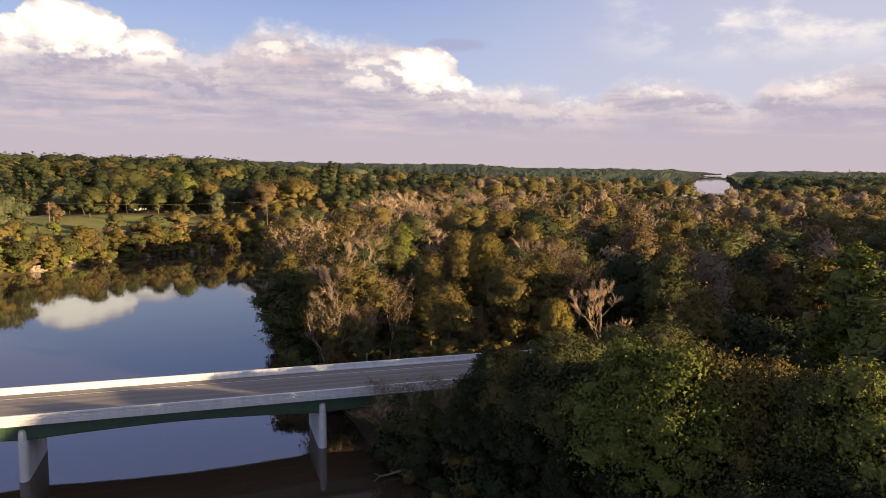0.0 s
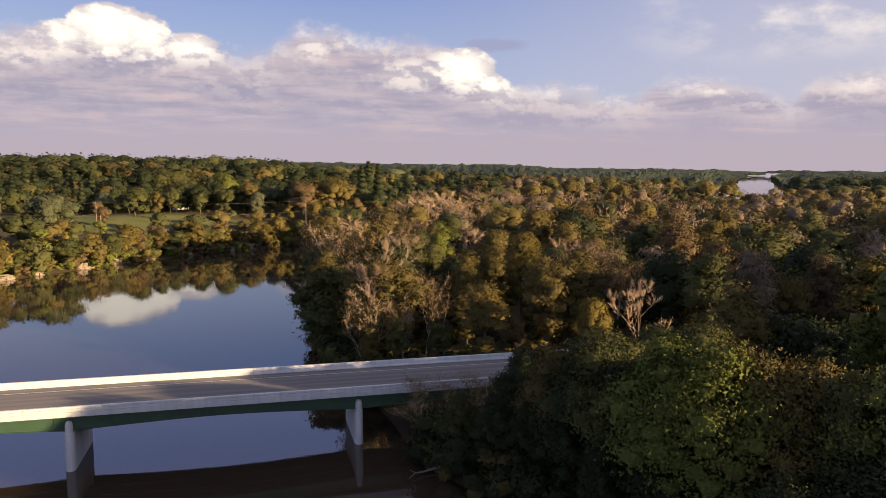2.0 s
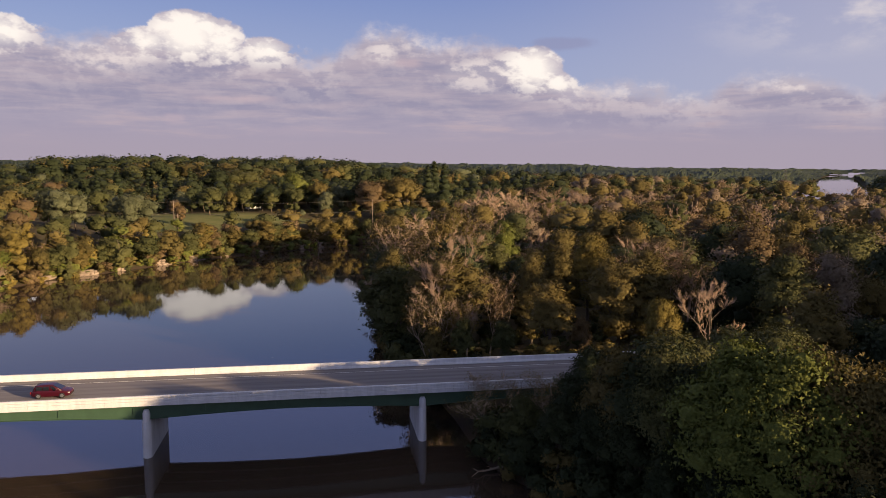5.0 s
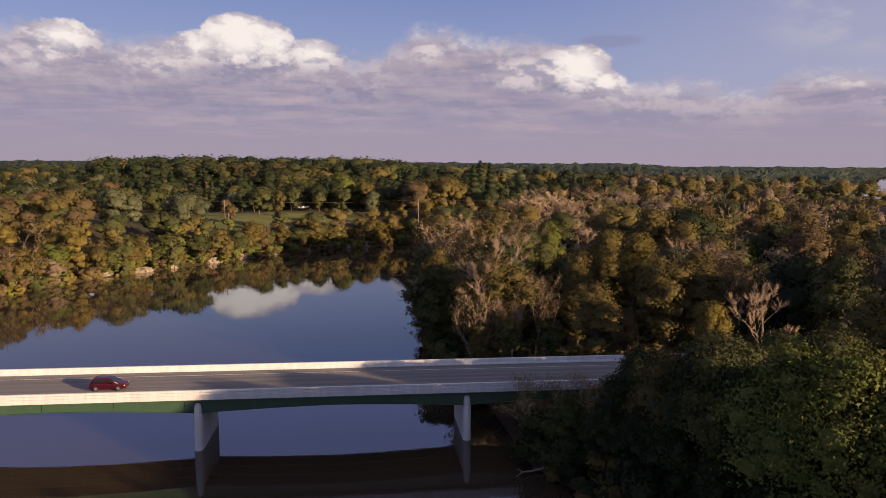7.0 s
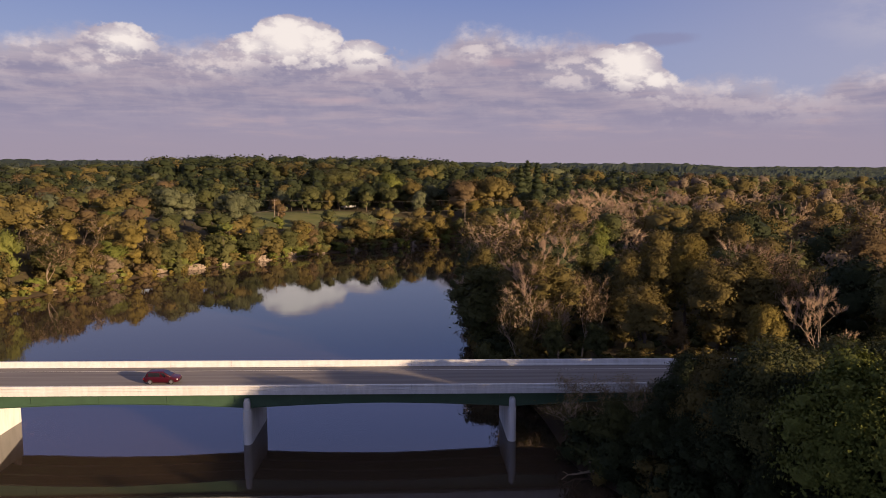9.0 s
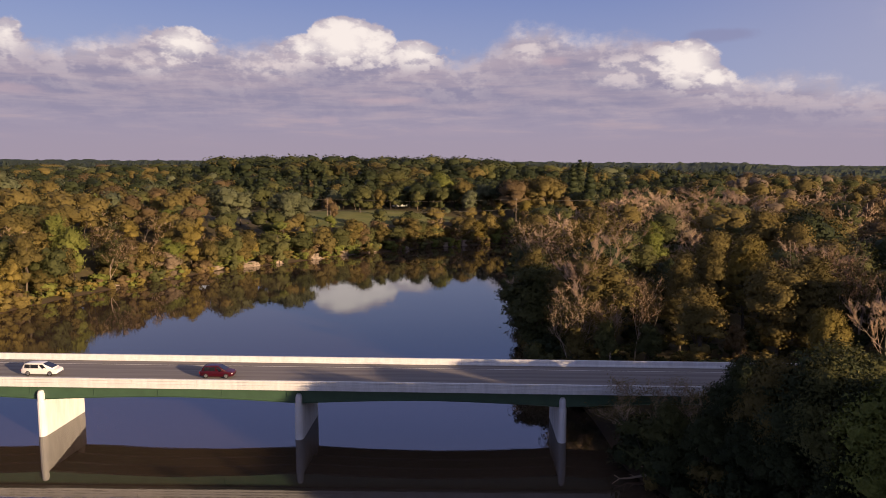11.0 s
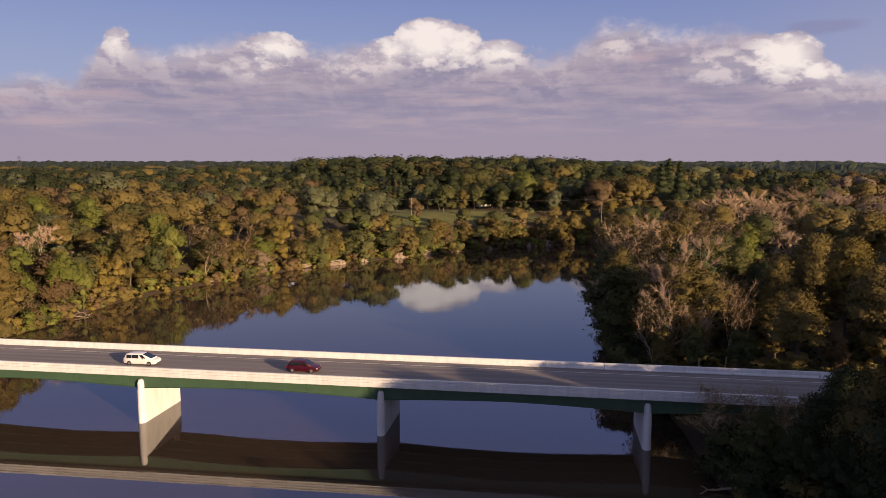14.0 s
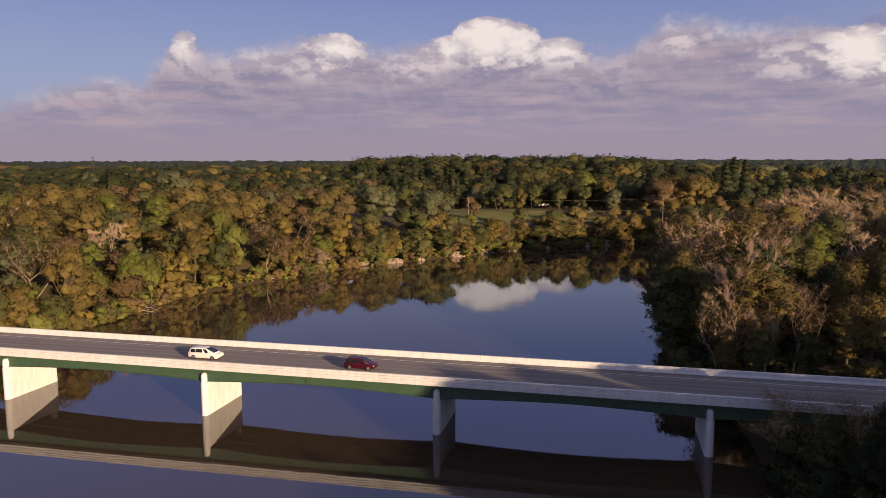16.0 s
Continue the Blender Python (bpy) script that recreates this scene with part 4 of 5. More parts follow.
key_tree(('broad', 'green'), 20.5, -28.4, 20.3, 230, .95, CLOSE)
key_tree(('broad', 'dark'), 15.3, -22.8, 12.5, 260, .9, CLOSE)
key_tree(('broad', 'dark'), 21.5, -40.8, 16.0, 130, .9, CLOSE)
key_tree(('broad', 'dark'), 24.1, -45.4, 16.1, 180, .9, CLOSE)
key_tree(('broad', 'dark'), 22.4, -51.7, 16.5, 310, .9, CLOSE)
key_tree(('broad', 'dark'), 18.9, -40.7, 13.4, 0, .8, CLOSE)
key_tree(('broad', 'dark'), 17.8, -34.1, 11.8, 170, .8, CLOSE)
key_tree(('bush', 'green'), 9.1, -10.3, 9.2, 0, 1.3)
key_tree(('bush', 'dark'), 10.7, -14.0, 7.2, 220, 1.2)
key_tree(('bush', 'olive'), 13.4, -19.0, 6.7, 350, 1.2)
key_tree(('bush', 'dark'), 15.5, -24.3, 7.2, 120, 1.2)
key_tree(('bush', 'dark'), 16.7, -29.3, 6.0, 180, 1.2)
# west bank
key_tree(('broad', 'green'), -53.7, 296.9, 15.0, 240, 1.1, MID)
key_tree(('broad', 'dark'), -39.5, 302.3, 16.1, 216, 1.1, MID)
key_tree(('broad', 'olive'), -59.0, 290.6, 12.7, 100, .9, MID)
key_tree(('broad', 'green'), -26.5, 297.9, 15.3, 150, 1, MID)
key_tree(('broad', 'silver'), -11.2, 295.8, 13.6, 140, .9, MID)
key_tree(('thin', 1), -140.5, 46.0, 19.4, 25, 1.0)
key_tree(('broad', 'silver'), -144.9, 44.3, 16.5, 105, .9)
key_tree(('broad', 'olive'), -134.9, 48.9, 19.0, 50, .9)
key_tree(('broad', 'olive'), -158.2, 84.9, 19.8, 330, 1, MID)
key_tree(('bare', 2), -144.4, 78.6, 16.4, 320, 1.0)
key_tree(('broad', 'lime'), -130.4, 67.0, 16.3, 184, .9)
key_tree(('broad', 'lime'), -129.3, 72.1, 13.1, 125, .75)
key_tree(('broad', 'lime'), -134.2, 58.4, 11.1, 110, .8)
key_tree(('tall', 'olive'), -130.4, 94.3, 18.2, 220, 1.0, MID)
key_tree(('tall', 'lime'), -134.3, 115.1, 18.4, 175, 1.0, MID)
key_tree(('broad', 'lime'), -126.9, 112.4, 18.9, 25, .9, MID)
key_tree(('tall', 'gold'), -130.7, 88.7, 12.7, 80, 1.0, MID)
key_tree(('thin', 1), -120.2, 119.8, 17.2, 50, 1.0, MID)
key_tree(('tall', 'rust'), -116.8, 125.5, 14.9, 295, 1.0, MID)
key_tree(('thin', 2), -113.2, 133.2, 16.3, 250, 1.0, MID)
key_tree(('tall', 'gold'), -107.7, 151.8, 16.7, 240, 1.0, MID)
key_tree(('broad', 'olive'), -102.3, 154.5, 11.7, 160, .9, MID)
key_tree(('broad', 'green'), -96.0, 162.1, 13.2, 150, .9, MID)
key_tree(('broad', 'olive'), -242.6, 157.9, 18.8, 60, 1.2, MID)
key_tree(('broad', 'dark'), -258.4, 226.7, 21.7, 320, 1.4, MID)
key_tree(('broad', 'silver'), -244.2, 253.9, 23.9, 300, 1.7, MID)
key_tree(('broad', 'rust'), -162.9, 209.8, 17.3, 120, 1.1, MID)
key_tree(('broad', 'rust'), -149.1, 222.1, 15.9, 250, 1.1, MID)
key_tree(('broad', 'silver'), -120.7, 214.7, 17.4, 265, 1.15, MID, 8.0)
key_tree(('broad', 'silver'), -110.3, 215.4, 17.0, 355, 1.15, MID, 8.0)
key_tree(('broad', 'silver'), -115.5, 212.2, 19.2, 105, 1.15, MID, 8.0)
key_tree(('broad', 'silver'), -94.3, 222.3, 17.4, 350, 1.15, MID, 8.0)
key_tree(('broad', 'silver'), -83.9, 223.0, 17.0, 80, 1.15, MID, 8.0)
key_tree(('broad', 'silver'), -89.1, 219.8, 19.2, 190, 1.15, MID, 8.0)
key_tree(('broad', 'dark'), -137.0, 343.4, 16.7, 0, 1.3, MID)
key_tree(('slender', 'gold'), -78.4, 192.3, 14.0, 95, 1.0, MID)
key_tree(('broad', 'rust'), -75.4, 244.9, 10.9, 120, .8, MID)
key_tree(('pine', 0), -73.3, 346.1, 18.3, 180, 1.4, MID)
key_tree(('broad', 'green'), -61.7, 335.4, 16.6, 30, 1, MID)
key_tree(('pine', 0), -87.3, 357.1, 18.9, 295, 1.4, MID)
key_tree(('tall', 'lime'), -29.0, 342.1, 20.9, 10, 1.4, MID)
key_tree(('broad', 'green'), -39.0, 296.6, 12.0, 90, 1.0, MID)
key_tree(('broad', 'silver'), -9.7, 301.5, 15.3, 70, 1.0, MID)
key_tree(('broad', 'olive'), 27.7, 293.6, 26.9, 295, 1.2, MID)
key_tree(('broad', 'rust'), 12.7, 295.5, 23.8, 270, 1.2, MID)
key_tree(('pine', 0), 62.6, 388.7, 27.8, 100, 1.5, MID)
key_tree(('pine', 0), 65.4, 365.9, 26.6, 240, 1.4, MID)
key_tree(('broad', 'dark'), 29.1, 266.7, 20.2, 40, .9, MID)
key_tree(('broad', 'olive'), -2.2, 251.0, 15.6, 280, .8, MID)
key_tree(('broad', 'green'), 8.1, 258.4, 12.8, 200, .8, MID)
# park and wood beyond the west bank
key_tree(('broad', 'rust'), -81.3, 263.7, 10.0, 124, .9, MID)
key_tree(('broad', 'green'), -67.4, 276.1, 16.0, 219, 1.3, MID)
key_tree(('broad', 'olive'), -57.7, 272.1, 7.0, 125, 1.0, MID)
key_tree(('broad', 'green'), -48.3, 331.6, 19.0, 150, 1.4, MID)
key_tree(('broad', 'lime'), -28.3, 321.4, 22.0, 245, 1.2, MID)
key_tree(('broad', 'olive'), -15.0, 314.1, 18.2, 200, 1.2, MID)
key_tree(('broad', 'silver'), -3.0, 310.5, 18.2, 120, .9, MID)
key_tree(('broad', 'dark'), 8.7, 305.0, 21.5, 40, 1.2, MID)
key_tree(('broad', 'olive'), 20.7, 304.4, 23.5, 320, 1.2, MID)
key_tree(('broad', 'olive'), 32.2, 297.0, 25.8, 240, 1.1, MID)
key_tree(('pine', 0), 50.9, 340.4, 26.8, 160, 1.5, MID)
key_tree(('pine', 0), -129.8, 312.9, 19.2, 140, 1.4, MID)
key_tree(('pine', 0), -126.0, 337.7, 21.1, 60, 1.4, MID)
key_tree(('pine', 0), -112.8, 352.5, 21.8, 120, 1.5, MID)
key_tree(('pine', 0), -90.0, 356.0, 21.9, 320, 1.4, MID)
key_tree(('pine', 0), -99.1, 341.9, 20.7, 40, 1.4, MID)
key_tree(('broad', 'dark'), -76.8, 370.3, 23.1, 310, 1.6, MID)
key_tree(('broad', 'green'), -61.7, 377.3, 23.8, 300, 1.6, MID)

woods_mid, woods_far = Woods(), Woods()


def scatter(x0, x1, y0, y1, step):
    cells = []
    for gx in np.arange(x0, x1, step):
        for gy in np.arange(y0, y1, step):
            cells.append((gx + rng.uniform(0.1, 0.9) * step, gy + rng.uniform(0.1, 0.9) * step))
    p = np.array(cells)
    z, d, far, meadow = land(p[:, 0], p[:, 1])
    return p[:, 0], p[:, 1], z, d, far, meadow


def in_view(x, y, margin=6.0):
    a = np.degrees(np.arctan2(x - CAMERA_PLACE[0], y - CAMERA_PLACE[1]))
    return (a > -46 - margin) & (a < 51 + margin)


BASE = {"tall": 21.0, "broad": 18.0, "slender": 19.0, "bank": 14.0, "bare": 22.0, "thin": 20.0, "pine": 21.0, "bush": 6.0}


def plant():
    # near woods on the east bank, both sides of the road
    for x, y, z, d, far, meadow in zip(*scatter(-4, 250, -120, 240, 11.6)):
        r = math.hypot(x - CAMERA_PLACE[0], y - CAMERA_PLACE[1])
        if d < 1.5 or far > 0.5 or -4 < y < 13.5 or not (in_view(x, y, 45 if x > 20 else 6)) or r < 42:
            continue
        if not free_of_keys(x, y, 2.2):
            continue
        # unseen trees right of the view are added extra tall to cast shade
        if y < 8:
            key, h = pick(NEAR_WOOD), rng.uniform(15, 20) if in_view(x, y, 2) else rng.uniform(22, 27) if 38 < x < 80 and y <= -30 else rng.uniform(26, 33) if x > 100 and y > -15 else rng.uniform(15, 20)
        elif not in_view(x, y, 2):
            key, h = pick(NEAR_WOOD), rng.uniform(26, 33)
        elif r < 210:
            key, h = pick(EAST_WOOD), rng.uniform(11, 22)
        else:
            key, h = pick(EAST_FAR), rng.uniform(13, 24)
        if r < 165 and in_view(x, y, 2):
            singles.append((STOCK[CLOSE if r < 85 else FINE if r < 140 else MID][key], x, y, h / BASE[key[0]], rng.uniform(0, 360), rng.uniform(1.0, 1.4), ""))
        else:
            woods_mid.add(STOCK[MID if in_view(x, y, 2) and r < 270 else FAR_][key], x, y, z - 0.8, h / BASE[key[0]], rng.uniform(0, 6.28), rng.uniform(1.05, 1.4))
    # undergrowth beneath them
    for x, y, z, d, far, meadow in zip(*scatter(0, 130, -60, 90, 5.5)):
        if d > 1 and far < 0.5 and not -3.5 < y < 13 and in_view(x, y, 2):
            bushes.add(STOCK[FAR_][("bush", ("dark", "green", "olive")[rng.integers(3)])], x, y, z - 0.2, rng.uniform(0.4, 0.8), rng.uniform(0, 6.28), 1.3)
    # wooded west bank
    for x, y, z, d, far, meadow in zip(*scatter(-330, 120, -30, 420, 10.5)):
        r = math.hypot(x - CAMERA_PLACE[0], y - CAMERA_PLACE[1])
        if d < 1 or far < 0.5 or not in_view(x, y) or meadow > 0.1 or -8 < y < 20 and x > -190:
            continue
        if not free_of_keys(x, y, 2.0):
            continue
        if -21 < math.degrees(math.atan2(x + 13, y + 91)) < 0 and y < 290 and d > 28:          # open park behind the bank
            continue
        bend = -110 < x < 42 and y > 138
        if d < 26:
            key, h = pick(EDGE if d < 14 else WEST_BANK), rng.uniform(9.5, 15) if bend else rng.uniform(9.5, 18)
        elif bend and d < 60:
            key, h = pick(WEST_BANK), rng.uniform(5, 9)
        else:
            key, h = pick(WEST_BANK if x < -110 and r < 380 else NORTH), rng.uniform(12, 19)
        if d < 26 and r < 240:
            singles.append((STOCK[MID][key], x, y, h / BASE[key[0]], rng.uniform(0, 360), rng.uniform(1.0, 1.45), ""))
        else:
            woods_mid.add(STOCK[MID if r < 270 else FAR_][key], x, y, z - (1.0 if r < 300 else 2.5), h / BASE[key[0]], rng.uniform(0, 6.28), rng.uniform(1.1, 1.45))
    # trees that lean over the water's edge of the west bank
    for (ax, ay), (bx, by) in zip(FAR_BANK[:-1], FAR_BANK[1:]):
        n = max(1, int(math.hypot(bx - ax, by - ay) / 4.2))
        for i in range(n):
            x, y = ax + (bx - ax) * (i + rng.uniform(0, 1)) / n, ay + (by - ay) * (i + rng.uniform(0, 1)) / n
            x, y = x - rng.uniform(1.5, 7.0), y + rng.uniform(1.0, 4.0)
            z, d, far, meadow = (float(v[0]) for v in land([x], [y]))
            if not 1.0 < d < 9 or not 22 < y < 300 or not in_view(x, y, 2) or not free_of_keys(x, y, 0.5):
                continue
            key = pick(EDGE)
            singles.append((STOCK[MID][key], x, y, rng.uniform(8, 14) / BASE[key[0]], rng.uniform(0, 360), rng.uniform(1.1, 1.5), ""))
    # woods further off
    for level, step, r0, r1, area in ((FAR_, 13.5, 0, 620, (-420, 520, 150, 560)), (DIST, 23.0, 620, 1300, (-950, 1100, 100, 1300))):
        x, y, z, d, far, meadow = scatter(*area, step)
        r = np.hypot(x - CAMERA_PLACE[0], y - CAMERA_PLACE[1])
        near_done = ((x > -330) & (x < 120) & (y < 420) & (far >= 0.5)) | ((x < 230) & (y < 240) & (far < 0.5))
        ok = (d > 4) & in_view(x, y, 2) & (r > r0) & (r <= r1) & (meadow < 0.1) & ~near_done
        for x, y, z, far, r in zip(x[ok], y[ok], z[ok], far[ok], r[ok]):
            if not free_of_keys(x, y, 2.0):
                continue
            a = math.degrees(math.atan2(x - CAMERA_PLACE[0], y - CAMERA_PLACE[1]))
            if r > 1250:
                key, h, w = pick(DISTANT), rng.uniform(13, 24), 2.6
            elif far < 0.5 or a > 20:
                key, h, w = pick(EAST_FAR if r < 700 else DISTANT), rng.uniform(13, 22), 1.3 if r < 620 else 1.6
            else:
                key, h, w = pick(HILL if y > 450 and -20 < a < 9 else NORTH), rng.uniform(14, 22), 1.4 if r < 620 else 1.7
                if y > 430 and -19.5 < a < 3:
                    h += 5.0
                elif a < -20 and r > 350:
                    h -= 3.0
            if 39.5 < a < 50 and 850 < r < 1250:             # dark wooded point beside the far reach
                key, h = ("broad", "dark"), rng.uniform(20, 30)
            if level == DIST and key[0] == "pine":
                key = ("broad", "dark")
            woods_far.add(STOCK[level][key], x, y, z - 3.0, (h + 1.5) / BASE[key[0]], rng.uniform(0, 6.28), w)
    # bushes along the water's edge
    for line, table in ((FAR_BANK, ("green", "olive", "gold", "rust", "lime")), (NEAR_BANK, ("dark", "green", "olive"))):
        for (ax, ay), (bx, by) in zip(line[:-1], line[1:]):
            n = max(1, int(math.hypot(bx - ax, by - ay) / 0.6))
            for i in range(n):
                x, y = ax + (bx - ax) * (i + rng.uniform(0, 1)) / n + rng.normal(0, 3.6), ay + (by - ay) * (i + rng.uniform(0, 1)) / n + rng.normal(0, 3.6)
                z, d, far, meadow = (float(v[0]) for v in land([x], [y]))
                if not -0.9 < d < 9.0 or not in_view(np.array([x]), np.array([y]))[0] or -1.5 < y < 13 or y > 300:
                    continue
                key = ("bush", table[rng.integers(len(table))])
                bushes.add(STOCK[MID if math.hypot(x + 13, y + 90) < 190 else FAR_][key], x, y, max(z, 0.0) - 0.6, rng.uniform(0.45, 1.05), rng.uniform(0, 6.28), rng.uniform(1.0, 1.5))


bushes = Woods()
plant()
for kind, x, y, s, turn, wide, label in singles:
    kind.stand(x, y, ground_z(x, y) - 0.1, s, turn, wide, label)
bushes.build("bank_bushes", "green and golden bushes along the river banks")
woods_mid.build("river_woods", "mixed autumn woods in green, olive and gold")


def distant_canopy():
    """The closed roof of woods too far off to tell trees apart."""
    az, rr = np.radians(np.linspace(-52, 56, 900)), 1270 * 1.03 ** np.arange(52)
    A, R = np.meshgrid(az, rr)
    x, y = CAMERA_PLACE[0] + R * np.sin(A), CAMERA_PLACE[1] + R * np.cos(A)
    z, d, far, meadow = land(x, y)
    bump = np.random.default_rng(4).uniform(0, 1, x.shape)
    bump = (bump + np.roll(bump, 1, 1) + np.roll(bump, -1, 1)) / 3 + 0.25 * (np.random.default_rng(5).uniform(0, 1, x.shape) > 0.985)
    z = np.where(d > 0, np.maximum(z, 1.5) + 4 + 19 * bump * (0.6 + 0.4 * wave(x, y, 90.0, 5.0)), 0.0)
    climb = 0.0122 * np.maximum((y - 3) * 0.927 - (x + 35) * 0.375 - 330, 0) * np.clip((line_distance(x, y, REACH) - 90) / 260, 0, 1) * np.clip((np.degrees(np.arctan2(x, y)) - 18) / 8, 0, 1)
    z = np.where((d > 0) & (x > 150), z + climb, z)
    z[0] = 0.0
    c = len(az)
    i = (np.arange(len(rr) - 1)[:, None] * c + np.arange(c - 1)[None, :]).ravel()
    f = np.stack([i, i + 1, i + 1 + c, i + c], 1)
    keep = (d.ravel()[f] > 0).all(1)
    me = mesh_from("distant_canopy", np.stack([x.ravel(), y.ravel(), z.ravel()], 1), f[keep], [LEAF["pine"]])
    tagged(new("distant_canopy", me), "hazy dark green roof of far woods", "woods", kind="stuff")


distant_canopy()
woods_far.build("distant_woods", "distant dark green woods on low hills")


# ---------------------------------------------------------------- vehicles on the bridge
def paint(name, colour):
    return material(name, lambda n: principled(n, n.mix(n.noise(place(n), 2.0, 3.0), tuple(c * 0.9 for c in colour), colour), 0.25, spec=0.6))


RED, WHITE = paint("red_car_paint", (0.050, 0.004, 0.010)), paint("white_car_paint", (0.74, 0.73, 0.71))
GLASS = material("dark_glass", lambda n: principled(n, (0.012, 0.014, 0.017), 0.08, spec=0.7))
TYRE = plain("tyre_rubber", (0.018, 0.018, 0.019), 0.85, 0.2, 8.0)
RIM = plain("wheel_metal", (0.42, 0.42, 0.43), 0.35, 0.1, 4.0, metal=0.8)
CHROME = plain("bright_trim", (0.60, 0.60, 0.60), 0.2, 0.1, 4.0, metal=0.9)
LAMP = material("lamp_glass", lambda n: principled(n, (0.70, 0.68, 0.66), 0.15, spec=0.7))
TAIL = material("tail_lamp", lambda n: principled(n, (0.32, 0.015, 0.012), 0.2, spec=0.6))


def hull(sections, mat, name):
    """A closed shell through rings of equal length."""
    bm = bmesh.new()
    rings = [[bm.verts.new(p) for p in s] for s in sections]
    for a, b in zip(rings[:-1], rings[1:]):
        for k in range(len(a)):
            bm.faces.new((a[k], a[(k + 1) % len(a)], b[(k + 1) % len(a)], b[k]))
    bm.faces.new(rings[0])
    bm.faces.new(rings[-1][::-1])
    return from_bm(name, bm, mat, smooth=True)


def car_ring(x, half, z0, z1, round_=0.10):
    """A rounded box section across the car at x."""
    pts = []
    for cy, cz, a0 in ((half - round_, z1 - round_, 0), (-half + round_, z1 - round_, 90), (-half + round_, z0 + round_, 180), (half - round_, z0 + round_, 270)):
        for k in range(4):
            a = radians(a0 + 30 * k)
            pts.append((x, cy + math.cos(a) * round_, cz + math.sin(a) * round_))
    return pts


def car(name, label, mat, x, y, length, height, van):
    ob = tagged(new(name), label, "car", "vehicles on the bridge")
    ob.matrix_basis = GRADE @ Matrix.Translation((x, y, DECK_Z + 0.035))
    h, half, belt = height, 0.92, height * 0.58
    L = length / 2
    body = [car_ring(-L, half * 0.86, 0.42, belt * 0.92), car_ring(-L + 0.15, half * 0.97, 0.27, belt), car_ring(-L * 0.5, half, 0.22, belt + 0.02), car_ring(L * 0.35, half, 0.22, belt + 0.01),
            car_ring(L * 0.66, half * 0.98, 0.22, belt * 0.97), car_ring(L - 0.22, half * 0.92, 0.26, belt * 0.86), car_ring(L, half * 0.78, 0.36, belt * 0.70)]
    shell = part("body", hull(body, mat, "body"), ob)
    back = -L + (0.12 if van else 0.25)
    front = L * (0.74 if van else 0.60)
    rake = L * (0.16 if van else 0.12)
    cabin = [car_ring(back, half * 0.88, belt - 0.12, belt + 0.05, 0.05), car_ring(back + 0.38, half * 0.80, belt - 0.1, h - 0.05, 0.12), car_ring(back + 0.9, half * 0.80, belt - 0.1, h, 0.12),
             car_ring(-L * 0.05, half * 0.80, belt - 0.1, h - 0.01, 0.14), car_ring(rake, half * 0.79, belt - 0.1, h - 0.06, 0.14), car_ring(front, half * 0.86, belt - 0.12, belt + 0.03, 0.05)]
    part("roof", hull(cabin, mat, "roof"), ob)
    top = h - 0.17
    for s in (1, -1):                                        # side windows, each a bevelled pane set in the cabin
        for x0, x1, slope in ((back + 0.42, back + 1.15, 0.10), (back + 1.22, -L * 0.06, 0.0), (-L * 0.03, rake + 0.04, -0.75)):
            bm = bmesh.new()
            inner = [bm.verts.new((px, s * (half * 0.83 if pz < belt + 0.1 else half * 0.80), pz)) for px, pz in ((x0 - slope * 0.6, belt + 0.05), (x1 - (0 if slope >= 0 else slope) * 0.7, belt + 0.05), (x1, top), (x0, top))]
            outer = [bm.verts.new((v.co.x, v.co.y + s * 0.02, v.co.z)) for v in inner]
            bm.faces.new(inner)
            bm.faces.new(outer[::-1])
            for k in range(4):
                bm.faces.new((inner[k], inner[(k + 1) % 4], outer[(k + 1) % 4], outer[k]))
            part("side_window", from_bm("side_window", bm, GLASS), ob, "dark tinted glass")
    for px0, pz0, px1, pz1, nm in ((rake + 0.06, h - 0.10, front - 0.10, belt + 0.08, "windscreen"), (back + 0.33, h - 0.10, back + 0.03, belt + 0.12, "rear_window")):
        bm = bmesh.new()
        d = 0.03 if nm == "windscreen" else -0.03
        inner = [bm.verts.new(p) for p in ((px0, -half * 0.66, pz0), (px0, half * 0.66, pz0), (px1, half * 0.74, pz1), (px1, -half * 0.74, pz1))]
        outer = [bm.verts.new((v.co.x + d, v.co.y, v.co.z + 0.03)) for v in inner]
        bm.faces.new(inner)
        bm.faces.new(outer[::-1])
        for k in range(4):
            bm.faces.new((inner[k], inner[(k + 1) % 4], outer[(k + 1) % 4], outer[k]))
        part(nm, from_bm(nm, bm, GLASS), ob, "dark tinted glass")
    r = 0.34
    for wx in (-L * 0.60, L * 0.60):
        for s in (1, -1):
            bm = bmesh.new()
            bmesh.ops.create_cone(bm, cap_ends=True, segments=20, radius1=r, radius2=r, depth=0.23, matrix=Matrix.Translation((wx, s * (half - 0.09), r)) @ pose(0, 0, 0, 90))
            bmesh.ops.bevel(bm, geom=[e for e in bm.edges if abs(e.verts[0].co.y - e.verts[1].co.y) < 1e-4], offset=0.03, segments=2, affect="EDGES")
            wheel = part("wheel", from_bm("wheel", bm, TYRE), ob)
            bm = bmesh.new()
            bmesh.ops.create_cone(bm, cap_ends=True, segments=16, radius1=r * 0.66, radius2=r * 0.60, depth=0.05, matrix=Matrix.Translation((wx, s * (half + 0.03), r)) @ pose(0, 0, 0, 90 if s < 0 else -90))
            part("rim", from_bm("rim", bm, RIM), wheel, "grey metal rim")
